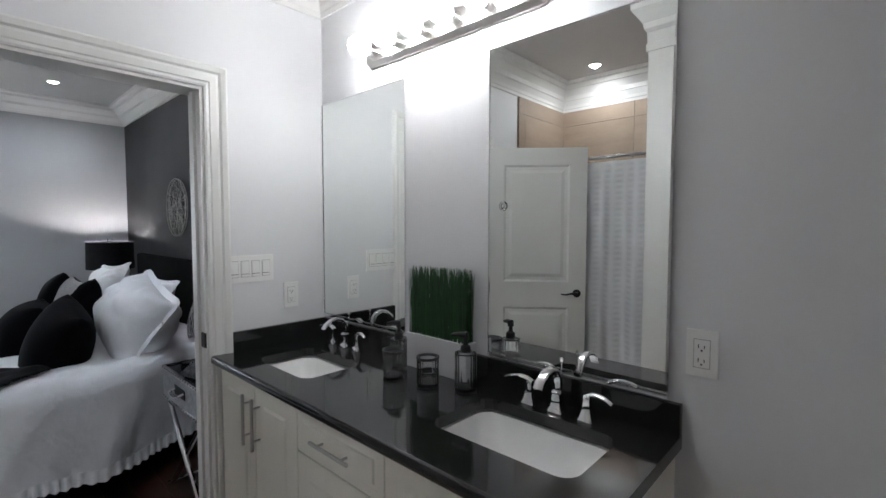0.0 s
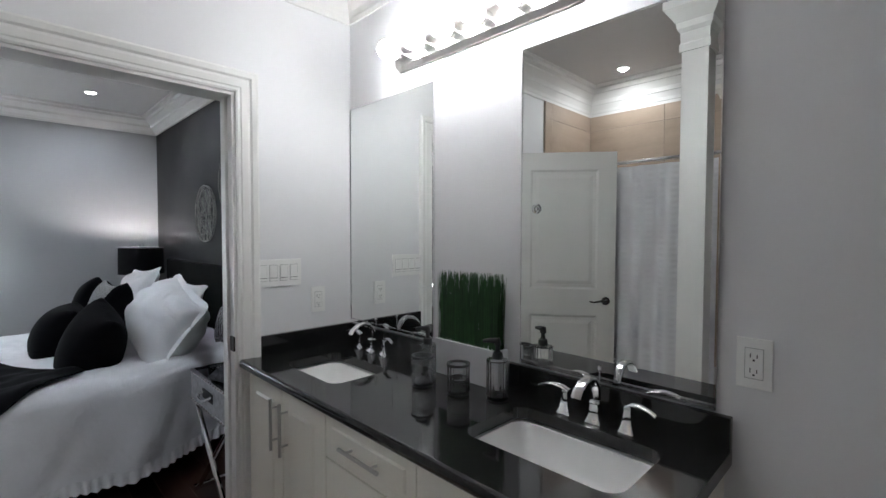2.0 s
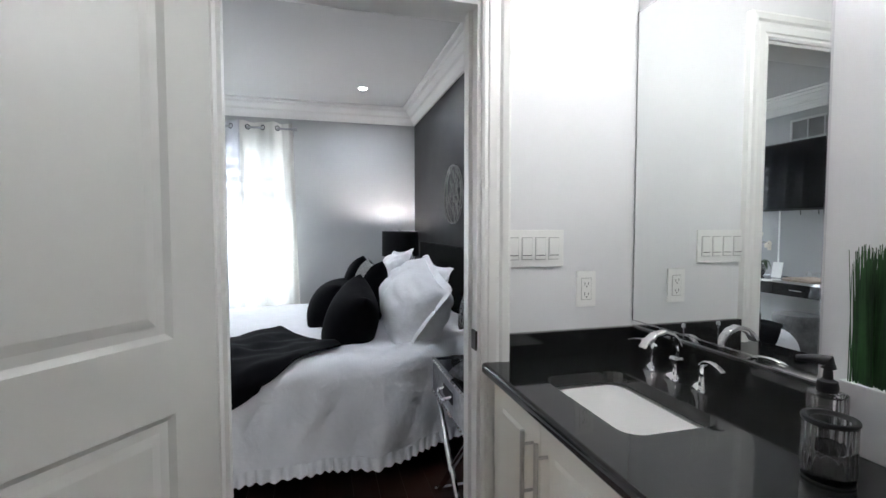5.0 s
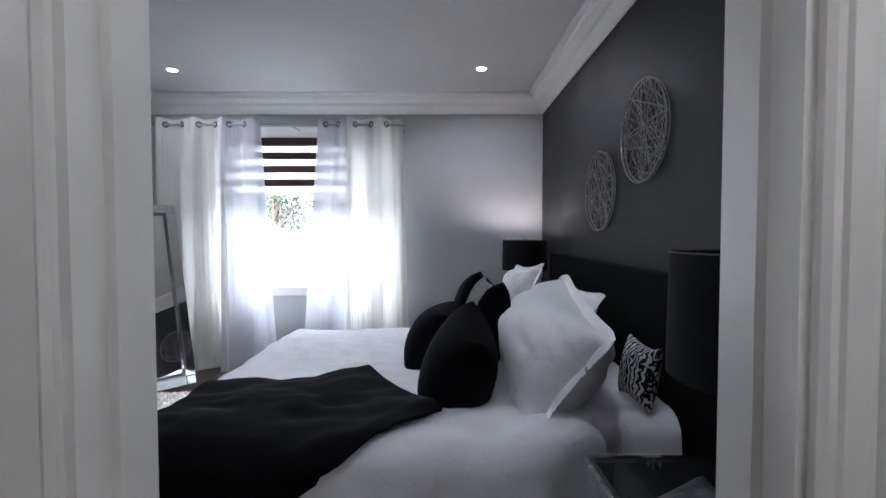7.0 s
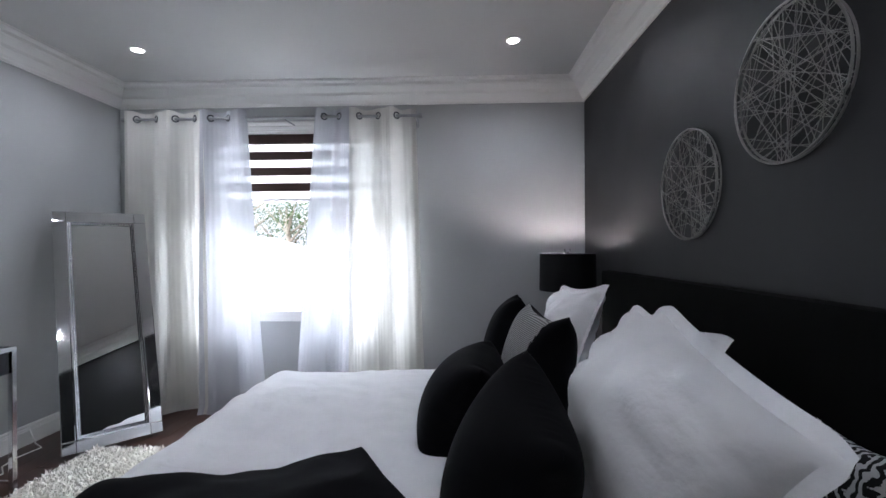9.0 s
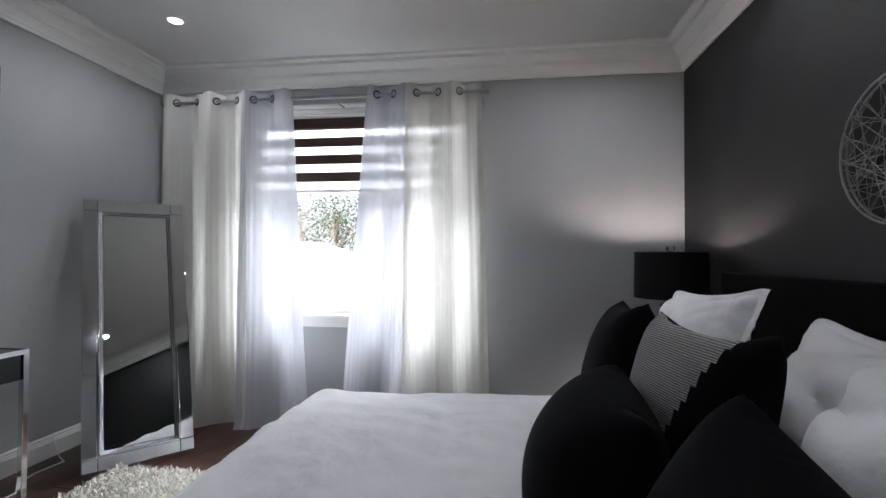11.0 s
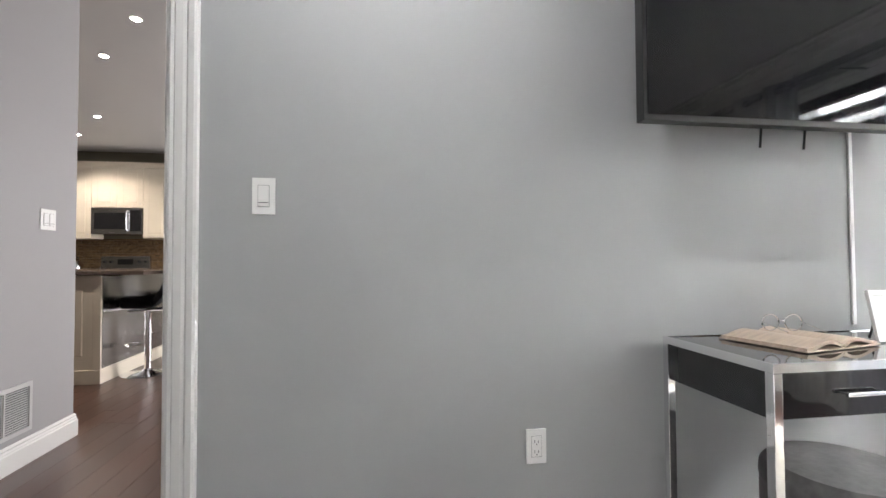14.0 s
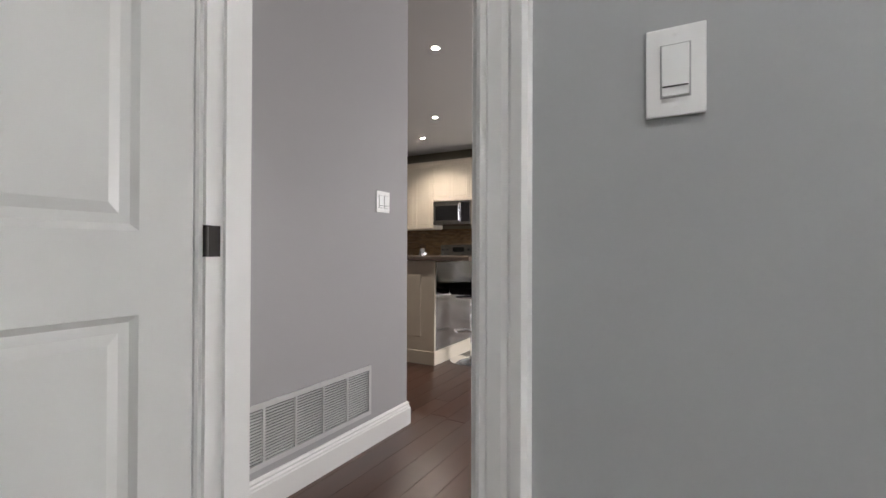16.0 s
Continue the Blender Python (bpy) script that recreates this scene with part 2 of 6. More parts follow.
M = {
    "bath_wall": mat("bath_wall_paint", (0.75, 0.75, 0.76), 0.55, scale=1.5, vary=0.02, bump=0.0002, fine=180),
    "bed_wall": mat("bedroom_wall_paint", (0.39, 0.398, 0.398), 0.6, scale=1.5, vary=0.03, bump=0.0002, fine=180),
    "accent": mat("charcoal_wall_paint", (0.0060, 0.0064, 0.0069), 0.55, scale=1.5, vary=0.04, bump=0.0002, fine=180),
    "ceiling": mat("ceiling_paint", (0.57, 0.57, 0.56), 0.7, scale=1.2, vary=0.02, bump=0.0002, fine=150),
    "bath_ceiling": mat("bathroom_ceiling_paint", (0.62, 0.60, 0.59), 0.6, scale=1.2, vary=0.02),
    "white": mat("white_trim_paint", (0.76, 0.755, 0.735), 0.32, scale=4, vary=0.015),
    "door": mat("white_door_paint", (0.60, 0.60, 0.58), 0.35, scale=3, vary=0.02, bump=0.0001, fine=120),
    "cream": mat("cream_lacquer", (0.80, 0.77, 0.69), 0.3, scale=3, vary=0.03, bump=0.0001, fine=90),
    "granite": mat("black_granite", (0.012, 0.012, 0.012), 0.07, scale=300, vary=0.5, fine=900, coat=0.2),
    "porcelain": mat("white_porcelain", (0.80, 0.80, 0.79), 0.12, vary=0.01),
    "chrome": mat("chrome", (0.82, 0.82, 0.83), 0.07, 1.0, vary=0.02),
    "nickel": mat("brushed_nickel", (0.55, 0.53, 0.50), 0.28, 1.0, vary=0.05),
    "mirror": mat("mirror_silver", (0.86, 0.88, 0.87), 0.0, 1.0, vary=0.0),
    "bevel": mat("bevelled_mirror_glass", (0.72, 0.74, 0.75), 0.05, 1.0, vary=0.02, scale=3),
    "beads": mat("crystal_beads", (0.75, 0.76, 0.78), 0.12, 1.0, vary=0.2, scale=300),
    "plastic": mat("white_plastic", (0.84, 0.84, 0.82), 0.3, vary=0.01),
    "dark_plastic": mat("black_plastic", (0.007, 0.007, 0.008), 0.42, vary=0.05),
    "vent_paint": mat("vent_paint", (0.55, 0.55, 0.54), 0.45, vary=0.03),
    "plate_gap_shade": mat("plate_gap_shade", (0.42, 0.42, 0.41), 0.6, vary=0.0),
    "duct": mat("grey_duct", (0.12, 0.12, 0.12), 0.8, vary=0.1),
    "slot": mat("dark_slot", (0.02, 0.02, 0.02), 0.7, vary=0.0),
    "glass": glass_mat("clear_glass"),
    "window_glass": glass_mat("window_glass"),
    "grass": mat("artificial_grass_green", (0.022, 0.07, 0.018), 0.45, scale=40, vary=0.75, island=1.0),
    "planter": mat("white_planter", (0.62, 0.62, 0.63), 0.4, vary=0.02),
    "bulb": mat("lit_bulb", (1.0, 0.95, 0.885), 0.5, vary=0, emit=13.5),
    "pot_glow": mat("lit_downlight", (1.0, 0.93, 0.85), 0.5, vary=0, emit=45),
    "bronze": mat("dark_bronze", (0.03, 0.027, 0.025), 0.35, 0.8, vary=0.1),
    "tile": mat("beige_wall_tile", (0.36, 0.28, 0.215), 0.3, scale=3, vary=0.18, bump=0.0003, fine=20, stretch=(1, 1, 4), each=0.2),
    "grout": mat("grout", (0.33, 0.26, 0.20), 0.6),
    "shower_cloth": mat("white_shower_cloth", (0.66, 0.66, 0.68), 0.8, scale=10, vary=0.03, bump=0.0006, fine=120),
    "wood_floor": mat("dark_hardwood", (0.052, 0.023, 0.0155), 0.30, scale=3, vary=0.4, bump=0.0002, fine=30, stretch=(6, 1, 1), each=0.35),
    "gap": mat("floor_gap", (0.01, 0.006, 0.005), 0.8),
    "bedlinen": quilted_mat(),
    "pillow": mat("white_cotton", (0.89, 0.89, 0.90), 0.85, scale=6, vary=0.03, bump=0.014, fine=16, sheen=0.2),
    "velvet": mat("black_velvet", (0.004, 0.004, 0.005), 0.9, scale=8, vary=0.3, bump=0.002, fine=25, spec=0.1),
    "headboard": mat("black_upholstery", (0.004, 0.004, 0.004), 0.95, scale=8, vary=0.2, bump=0.001, fine=60, spec=0.1),
    "knit": knit_mat(),
    "zebra": zebra_mat(),
    "shade": mat("black_lampshade", (0.006, 0.006, 0.007), 0.8, scale=80, vary=0.2, bump=0.0002, fine=400, spec=0.2),
    "shade_in": mat("lampshade_lining", (0.12, 0.12, 0.13), 0.7),
    "crystal": glass_mat("crystal_lamp_base", (0.95, 0.96, 0.98), 0.03),
    "black_gloss": mat("black_mirrored_glass", (0.012, 0.012, 0.014), 0.04, scale=6, vary=0.2, coat=0.5),
    "tv": mat("tv_screen", (0.003, 0.003, 0.004), 0.04, vary=0.0, spec=0.28),
    "grey_velvet": mat("grey_velvet", (0.12, 0.118, 0.116), 0.8, scale=12, vary=0.5, bump=0.002, fine=50, sheen=0.3),
    "rug": mat("ivory_shag", (0.84, 0.815, 0.75), 0.9, scale=6, vary=0.08, island=0.2),
    "sheer_white": sheer("white_sheer", (0.50, 0.51, 0.545), 0.10, 0.29),
    "sheer_ivory": sheer("ivory_curtain", (0.64, 0.63, 0.59), 0.05, 0.37),
    "rod": mat("pewter_rod", (0.35, 0.35, 0.36), 0.3, 0.9),
    "grommet": mat("dark_grommet", (0.10, 0.10, 0.11), 0.3, 0.9),
    "blind_dark": mat("brown_blind_band", (0.045, 0.022, 0.018), 0.8, scale=60, vary=0.2),
    "blind_sheer": sheer("blind_sheer_band", (0.75, 0.75, 0.75), 0.55, 0.6),
    "wire": mat("silver_wire", (0.30, 0.29, 0.27), 0.35, 0.8, vary=0.15),
    "steel": mat("stainless_steel", (0.45, 0.44, 0.43), 0.25, 1.0, scale=20, vary=0.06, stretch=(1, 1, 20)),
    "kitchen_cream": mat("kitchen_cream_paint", (0.62, 0.56, 0.46), 0.35, vary=0.03),
    "olive": mat("olive_wall_paint", (0.16, 0.145, 0.11), 0.6, vary=0.03),
    "mosaic": mat("mosaic_tile", (0.16, 0.10, 0.05), 0.15, scale=30, vary=0.7, island=1.0),
    "brown_granite": mat("brown_granite", (0.12, 0.09, 0.075), 0.1, scale=120, vary=0.5),
    "hall_wall": mat("hall_wall_paint", (0.385, 0.376, 0.378), 0.6, scale=1.5, vary=0.02, bump=0.0002, fine=180),
    "wood_tray": mat("pale_wood", (0.52, 0.42, 0.33), 0.5, scale=10, vary=0.2, stretch=(1, 8, 1)),
    "leaf": mat("orchid_leaf", (0.02, 0.045, 0.015), 0.35, vary=0.2),
    "petal": mat("orchid_petal", (0.72, 0.66, 0.55), 0.6, vary=0.08),
    "stem": mat("orchid_stem", (0.10, 0.08, 0.04), 0.6, vary=0.1),
    "silver_pot": mat("silver_ceramic", (0.62, 0.61, 0.60), 0.16, 0.8, scale=60, vary=0.3, bump=0.001),
    "brick": mat("red_brick", (0.42, 0.31, 0.28), 0.85, scale=8, vary=0.25, each=0.3, island=0.4),
    "mortar": mat("mortar", (0.35, 0.32, 0.3), 0.9),
    "roof": mat("grey_shingle", (0.60, 0.60, 0.60), 0.9, scale=14, vary=0.25, bump=0.004, fine=50),
    "bark": mat("pale_bark", (0.34, 0.30, 0.25), 0.9, scale=9, vary=0.3, bump=0.01, fine=30),
    "foliage": mat("foliage", (0.055, 0.10, 0.03), 0.7, scale=5, vary=0.4, island=0.6),
    "lawn": mat("lawn", (0.06, 0.10, 0.03), 0.9, scale=3, vary=0.3, bump=0.02, fine=40),
    "siding": mat("white_siding", (0.75, 0.75, 0.73), 0.6, vary=0.03),
    "studs": mat("hammered_metal", (0.50, 0.51, 0.53), 0.38, 0.6, scale=40, vary=0.3, bump=0.0015),
    "fur": mat("black_white_fur", (0.06, 0.06, 0.065), 0.9, scale=40, vary=0.9, bump=0.004, fine=80),
}

# ---- mesh helpers ----


def put(name, bm, material, parent=None, label="", smooth=False, at=None):
    bmesh.ops.recalc_face_normals(bm, faces=bm.faces[:])
    me = bpy.data.meshes.new(name)
    bm.to_mesh(me)
    bm.free()
    me.materials.append(M[material])
    if smooth:
        for p in me.polygons:
            p.use_smooth = True
        me.set_sharp_from_angle(angle=radians(40))
    ob = new(name, me)
    if parent:
        ob.parent = parent
    if at:
        ob.matrix_world = at
    return tagged(ob, label)


def part(name, bm, material, parent, label="", smooth=False):
    return put(name, bm, material, parent, label, smooth)


def thing(name, label, category, at=(0, 0, 0), rz=0.0, group=""):
    ob = new(name)
    ob.empty_display_size = 0.1
    ob.matrix_world = pose(*at, 0, 0, rz)
    return tagged(ob, label, category, group)


def boxes(*specs, bevel=0.0):
    """Boxes from (x0, y0, z0, x1, y1, z1)."""
    bm = bmesh.new()
    for x0, y0, z0, x1, y1, z1 in specs:
        m = Matrix.LocRotScale(((x0 + x1) / 2, (y0 + y1) / 2, (z0 + z1) / 2), None, (abs(x1 - x0), abs(y1 - y0), abs(z1 - z0)))
        bmesh.ops.create_cube(bm, size=1, matrix=m)
    if bevel:
        bmesh.ops.bevel(bm, geom=bm.edges[:], offset=bevel, segments=2, affect="EDGES", profile=0.7)
    return bm


def tube(points, r, seg=10, bm=None, taper=None):
    """A round bar through points; r may differ at every point."""
    bm = bm or bmesh.new()
    pts = [Vector(p) for p in points]
    rings = []
    for i, p in enumerate(pts):
        d = (pts[min(i + 1, len(pts) - 1)] - pts[max(i - 1, 0)]).normalized()
        up = Vector((0, 0, 1)) if abs(d.z) < 0.9 else Vector((1, 0, 0))
        a = d.cross(up).normalized()
        b = d.cross(a)
        q = taper[i] if taper else r
        rings.append([bm.verts.new(p + (a * math.cos(2 * math.pi * k / seg) + b * math.sin(2 * math.pi * k / seg)) * q) for k in range(seg)])
    for r0, r1 in zip(rings, rings[1:]):
        for k in range(seg):
            bm.faces.new((r0[k], r0[(k + 1) % seg], r1[(k + 1) % seg], r1[k]))
    bm.faces.new(rings[0][::-1]), bm.faces.new(rings[-1])
    return bm


def lathe(profile, at=(0, 0, 0), seg=32, bm=None, flute=0.0, flutes=0, axis="z"):
    """A turned shape from (radius, height) pairs."""
    bm = bm or bmesh.new()
    rings = []
    for r, z in profile:
        ring = []
        for k in range(seg):
            a = 2 * math.pi * k / seg
            q = r * (1 + flute * math.cos(flutes * a)) if flutes else r
            v = (q * math.cos(a), q * math.sin(a), z) if axis == "z" else (q * math.cos(a), -z, q * math.sin(a)) if axis == "y" else (z, q * math.cos(a), q * math.sin(a))
            ring.append(bm.verts.new(Vector(at) + Vector(v)))
        rings.append(ring)
    for r0, r1 in zip(rings, rings[1:]):
        for k in range(seg):
            bm.faces.new((r0[k], r0[(k + 1) % seg], r1[(k + 1) % seg], r1[k]))
    shut = profile[0] != profile[-1]
    if shut and profile[0][0] > 1e-4:
        bm.faces.new(rings[0][::-1])
    if shut and profile[-1][0] > 1e-4:
        bm.faces.new(rings[-1])
    bmesh.ops.remove_doubles(bm, verts=bm.verts[:], dist=1e-6)
    return bm


def sheet(f, nu, nv, bm=None, thick=0.0):
    """A grid of f(u, v), u and v from 0 to 1, with a back face when thick."""
    bm = bm or bmesh.new()
    g = [[bm.verts.new(f(i / nu, j / nv)) for j in range(nv + 1)] for i in range(nu + 1)]
    faces = [bm.faces.new((g[i][j], g[i + 1][j], g[i + 1][j + 1], g[i][j + 1])) for i in range(nu) for j in range(nv)]
    if thick:
        bmesh.ops.recalc_face_normals(bm, faces=faces)
        bmesh.ops.solidify(bm, geom=faces, thickness=thick)
    return bm


def sweep(p0, p1, a_axis, b_axis, profile, m0=0.0, m1=0.0, bm=None):
    """A moulding from p0 to p1: profile of (a, b); its ends are drawn in by m0 * a and m1 * a."""
    bm = bm or bmesh.new()
    p0, p1, a_axis, b_axis = Vector(p0), Vector(p1), Vector(a_axis), Vector(b_axis)
    d = (p1 - p0).normalized()
    s = [bm.verts.new(p0 + a_axis * a + b_axis * b + d * m0 * a) for a, b in profile]
    e = [bm.verts.new(p1 + a_axis * a + b_axis * b - d * m1 * a) for a, b in profile]
    n = len(profile)
    for k in range(n):
        bm.faces.new((s[k], s[(k + 1) % n], e[(k + 1) % n], e[k]))
    bm.faces.new(s[::-1]), bm.faces.new(e)
    return bm


CASING = [(0, 0), (0, 0.012), (0.008, 0.016), (0.018, 0.014), (0.022, 0.018), (0.045, 0.019), (0.055, 0.016), (0.062, 0.024), (0.08, 0.027), (0.088, 0.022), (0.088, 0)]
BASE = [(0, 0), (0.018, 0), (0.018, 0.095), (0.014, 0.100), (0.014, 0.108), (0.009, 0.116), (0.012, 0.124), (0.006, 0.134), (0, 0.135)]
CROWN = [(0, 0), (0, -0.175), (0.016, -0.175), (0.02, -0.160), (0.026, -0.156), (0.034, -0.140), (0.060, -0.112), (0.068, -0.108), (0.074, -0.085), (0.110, -0.048), (0.122, -0.044), (0.128, -0.022), (0.165, -0.016), (0.17, 0)]


def structure(name, bm, material, label="", parent=None, smooth=False):
    return tagged(put(name, bm, material, parent, label, smooth), kind="structure")


def base_run(p0, p1, out, m0=1, m1=1):
    structure("baseboard", sweep(p0, p1, out, (0, 0, 1), BASE, m0, m1), "white", "white moulded baseboard along the wall foot")


def crown_run(p0, p1, out, m0=1, m1=1, material="white", size=1.0):
    structure("trim", sweep(p0, p1, out, (0, 0, 1), [(a / size ** 1.7, b * size) for a, b in CROWN], m0, m1), material, "white stepped crown moulding under the ceiling")


# ---- structure ----
BX0, BX1, BY0, BY1, BZ = -6.13, -2.07, -2.62, 1.40, 2.725
TX0, TX1, TY0, TY1, TZ = -1.95, 1.20, -1.10, 1.30, 2.66
DH = 1.995

structure("floor", boxes((-6.25, -10.0, -0.20, 4.2, 1.52, -0.012)), "gap", "dark base under the hardwood planks")
structure("wall_bathroom_door", boxes((BX1, -0.98, 0, TX0, 0.008, BZ), (BX1, 0.762, 0, TX0, BY1, BZ), (BX1, 0.008, DH, TX0, 0.762, BZ)), "bath_wall", "pale grey bathroom wall with a doorway")
structure("wall_bedroom_skin", boxes((BX1 - 0.004, -0.984, 0, BX1, -0.02, BZ), (BX1 - 0.004, 0.775, 0, BX1, BY1, BZ), (BX1 - 0.004, -0.02, DH + 0.04, BX1, 0.775, BZ)), "bed_wall", "grey bedroom side of the bathroom wall")
structure("wall_mirror", boxes((TX0, TY1, 0, TX1, TY1 + 0.10, TZ + 0.1)), "bath_wall", "pale grey bathroom wall behind the vanity")
structure("wall_bathroom_east", boxes((TX1, TY0, 0, TX1 + 0.1, TY1 + 0.1, TZ + 0.1)), "bath_wall", "plain pale grey bathroom wall")
structure("wall_bathroom_south", boxes((-1.27 + 0.07, TY0 - 0.12, 0, TX1 + 0.1, TY0, BZ), (BX1, TY0 - 0.12, 0, -1.2, TY0, BZ), (BX1, TY0, 0, TX0, -0.98, BZ)), "bath_wall", "plain pale grey bathroom wall")
structure("wall_bedroom_nook", boxes((BX1 - 0.004, TY0 - 0.124, 0, -1.20, TY0 - 0.12, BZ), (BX1 - 0.004, TY0 - 0.12, 0, BX1, -0.984, BZ), (-1.20, BY0, 0, -1.10, TY0 - 0.12, BZ)), "bed_wall", "grey bedroom wall beside the entry door")
structure("wall_headboard", boxes((BX0, BY1, 0, BX1, BY1 + 0.12, BZ)), "accent", "matt charcoal accent wall behind the bed")
structure("wall_television", boxes((BX0, BY0 - 0.12, 0, -2.09, BY0, BZ), (-1.355, BY0 - 0.12, 0, -1.10, BY0, BZ), (-2.09, BY0 - 0.12, DH, -1.355, BY0, BZ)), "bed_wall", "grey bedroom wall with the entry doorway")
WY0, WY1, WZ0, WZ1 = -1.85, -0.18, 0.80, 2.33
structure("wall_window", boxes((BX0 - 0.2, BY0 - 0.12, 0, BX0, WY0, BZ), (BX0 - 0.2, WY1, 0, BX0, BY1 + 0.12, BZ), (BX0 - 0.2, WY0, 0, BX0, WY1, WZ0), (BX0 - 0.2, WY0, WZ1, BX0, WY1, BZ)), "bed_wall", "grey bedroom wall with the window opening")
structure("ceiling_bedroom", boxes((BX0 - 0.2, BY0 - 0.12, BZ, BX1, BY1 + 0.12, BZ + 0.1), (BX1, BY0 - 0.12, BZ, -1.10, TY0, BZ + 0.1)), "ceiling", "smooth white bedroom ceiling")
structure("ceiling_bathroom", boxes((TX0, TY0, TZ, TX1, TY1, TZ + 0.1)), "bath_ceiling", "smooth pale bathroom ceiling")

crown_run((BX0, BY0, BZ), (BX0, BY1, BZ), (1, 0, 0))
crown_run((BX0, BY1, BZ), (BX1 - 0.004, BY1, BZ), (0, -1, 0))
crown_run((BX0, BY0, BZ), (-1.20, BY0, BZ), (0, 1, 0))
crown_run((BX1 - 0.004, TY0 - 0.124, BZ), (BX1 - 0.004, BY1, BZ), (-1, 0, 0), -1, 1)
crown_run((TX0, TY1, TZ), (TX1, TY1, TZ), (0, -1, 0), size=1.35)
crown_run((TX0, TY0, TZ), (TX0, TY1, TZ), (1, 0, 0), size=1.35)
crown_run((TX0, TY0, TZ), (TX1, TY0, TZ), (0, 1, 0), size=1.35)
base_run((BX0, BY0, 0), (-2.16, BY0, 0), (0, 1, 0), 1, 0)
base_run((BX0, BY0, 0), (BX0, BY1, 0), (1, 0, 0))
base_run((BX0, BY1, 0), (BX1 - 0.004, BY1, 0), (0, -1, 0))
base_run((BX1 - 0.004, 0.87, 0), (BX1 - 0.004, BY1, 0), (-1, 0, 0), 0, 1)
base_run((BX1 - 0.004, TY0 - 0.124, 0), (BX1 - 0.004, -0.12, 0), (-1, 0, 0), -1, 0)


def doorway(name, x0, x1, y_front, y_back, height, along="x"):
    """A cased opening between x0 and x1 through a wall whose faces lie at y_front and y_back."""
    e = thing(name, "white painted door casing and jambs around an opening", "door frame")
    e["kind"] = "structure"

    def v(a, b, z):
        return (a, b, z) if along == "x" else (b, a, z)
    lo, hi = min(y_front, y_back), max(y_front, y_back)
    j = 0.018
    for a0, a1 in ((x0, x0 + j), (x1 - j, x1)):
        part("jamb", boxes((*v(a0, lo - 0.002, 0), *v(a1, hi + 0.002, height))), "white", e)
    part("jamb", boxes((*v(x0 + j, lo - 0.002, height - j), *v(x1 - j, hi + 0.002, height))), "white", e)
    mid = (lo + hi) / 2
    for a0, a1 in ((x0 + j, x0 + j + 0.012), (x1 - j - 0.012, x1 - j)):
        part("door_stop", boxes((*v(a0, mid - 0.018, 0), *v(a1, mid + 0.018, height - j))), "white", e)
    for b, s in ((hi, 1), (lo, -1)):
        bm = sweep(v(x1 - 0.006, b, 0), v(x1 - 0.006, b, height - 0.006), v(1, 0, 0), v(0, s, 0), CASING, 0, -1)
        part("casing", bm, "white", e)
        bm = sweep(v(x0 + 0.006, b, 0), v(x0 + 0.006, b, height - 0.006), v(-1, 0, 0), v(0, s, 0), CASING, 0, -1)
        part("casing", bm, "white", e)
        bm = sweep(v(x0 + 0.006, b, height - 0.006), v(x1 - 0.006, b, height - 0.006), (0, 0, 1), v(0, s, 0), CASING, -1, -1)
        part("casing", bm, "white", e)
    return e


bath_frame = doorway("door_frame_bathroom", 0.008, 0.762, TX0, BX1 - 0.004, DH, "y")
part("strike_plate", boxes((-1.985, 0.739, 0.945, -1.945, 0.746, 1.005), bevel=0.002), "bronze", bath_frame, "dark bronze strike plate")
bed_frame = doorway("door_frame_bedroom", -2.09, -1.355, BY0, BY0 - 0.12, DH)
part("hinge_plate", boxes((-1.376, BY0 - 0.034, 1.01, -1.372, BY0 + 0.004, 1.085), bevel=0.001), "bronze", bed_frame, "dark bronze hinge plate")
part("hinge_knuckle", tube([(-1.378, BY0 + 0.006, 1.01), (-1.378, BY0 + 0.006, 1.085)], 0.006, 10), "bronze", bed_frame, "", True)


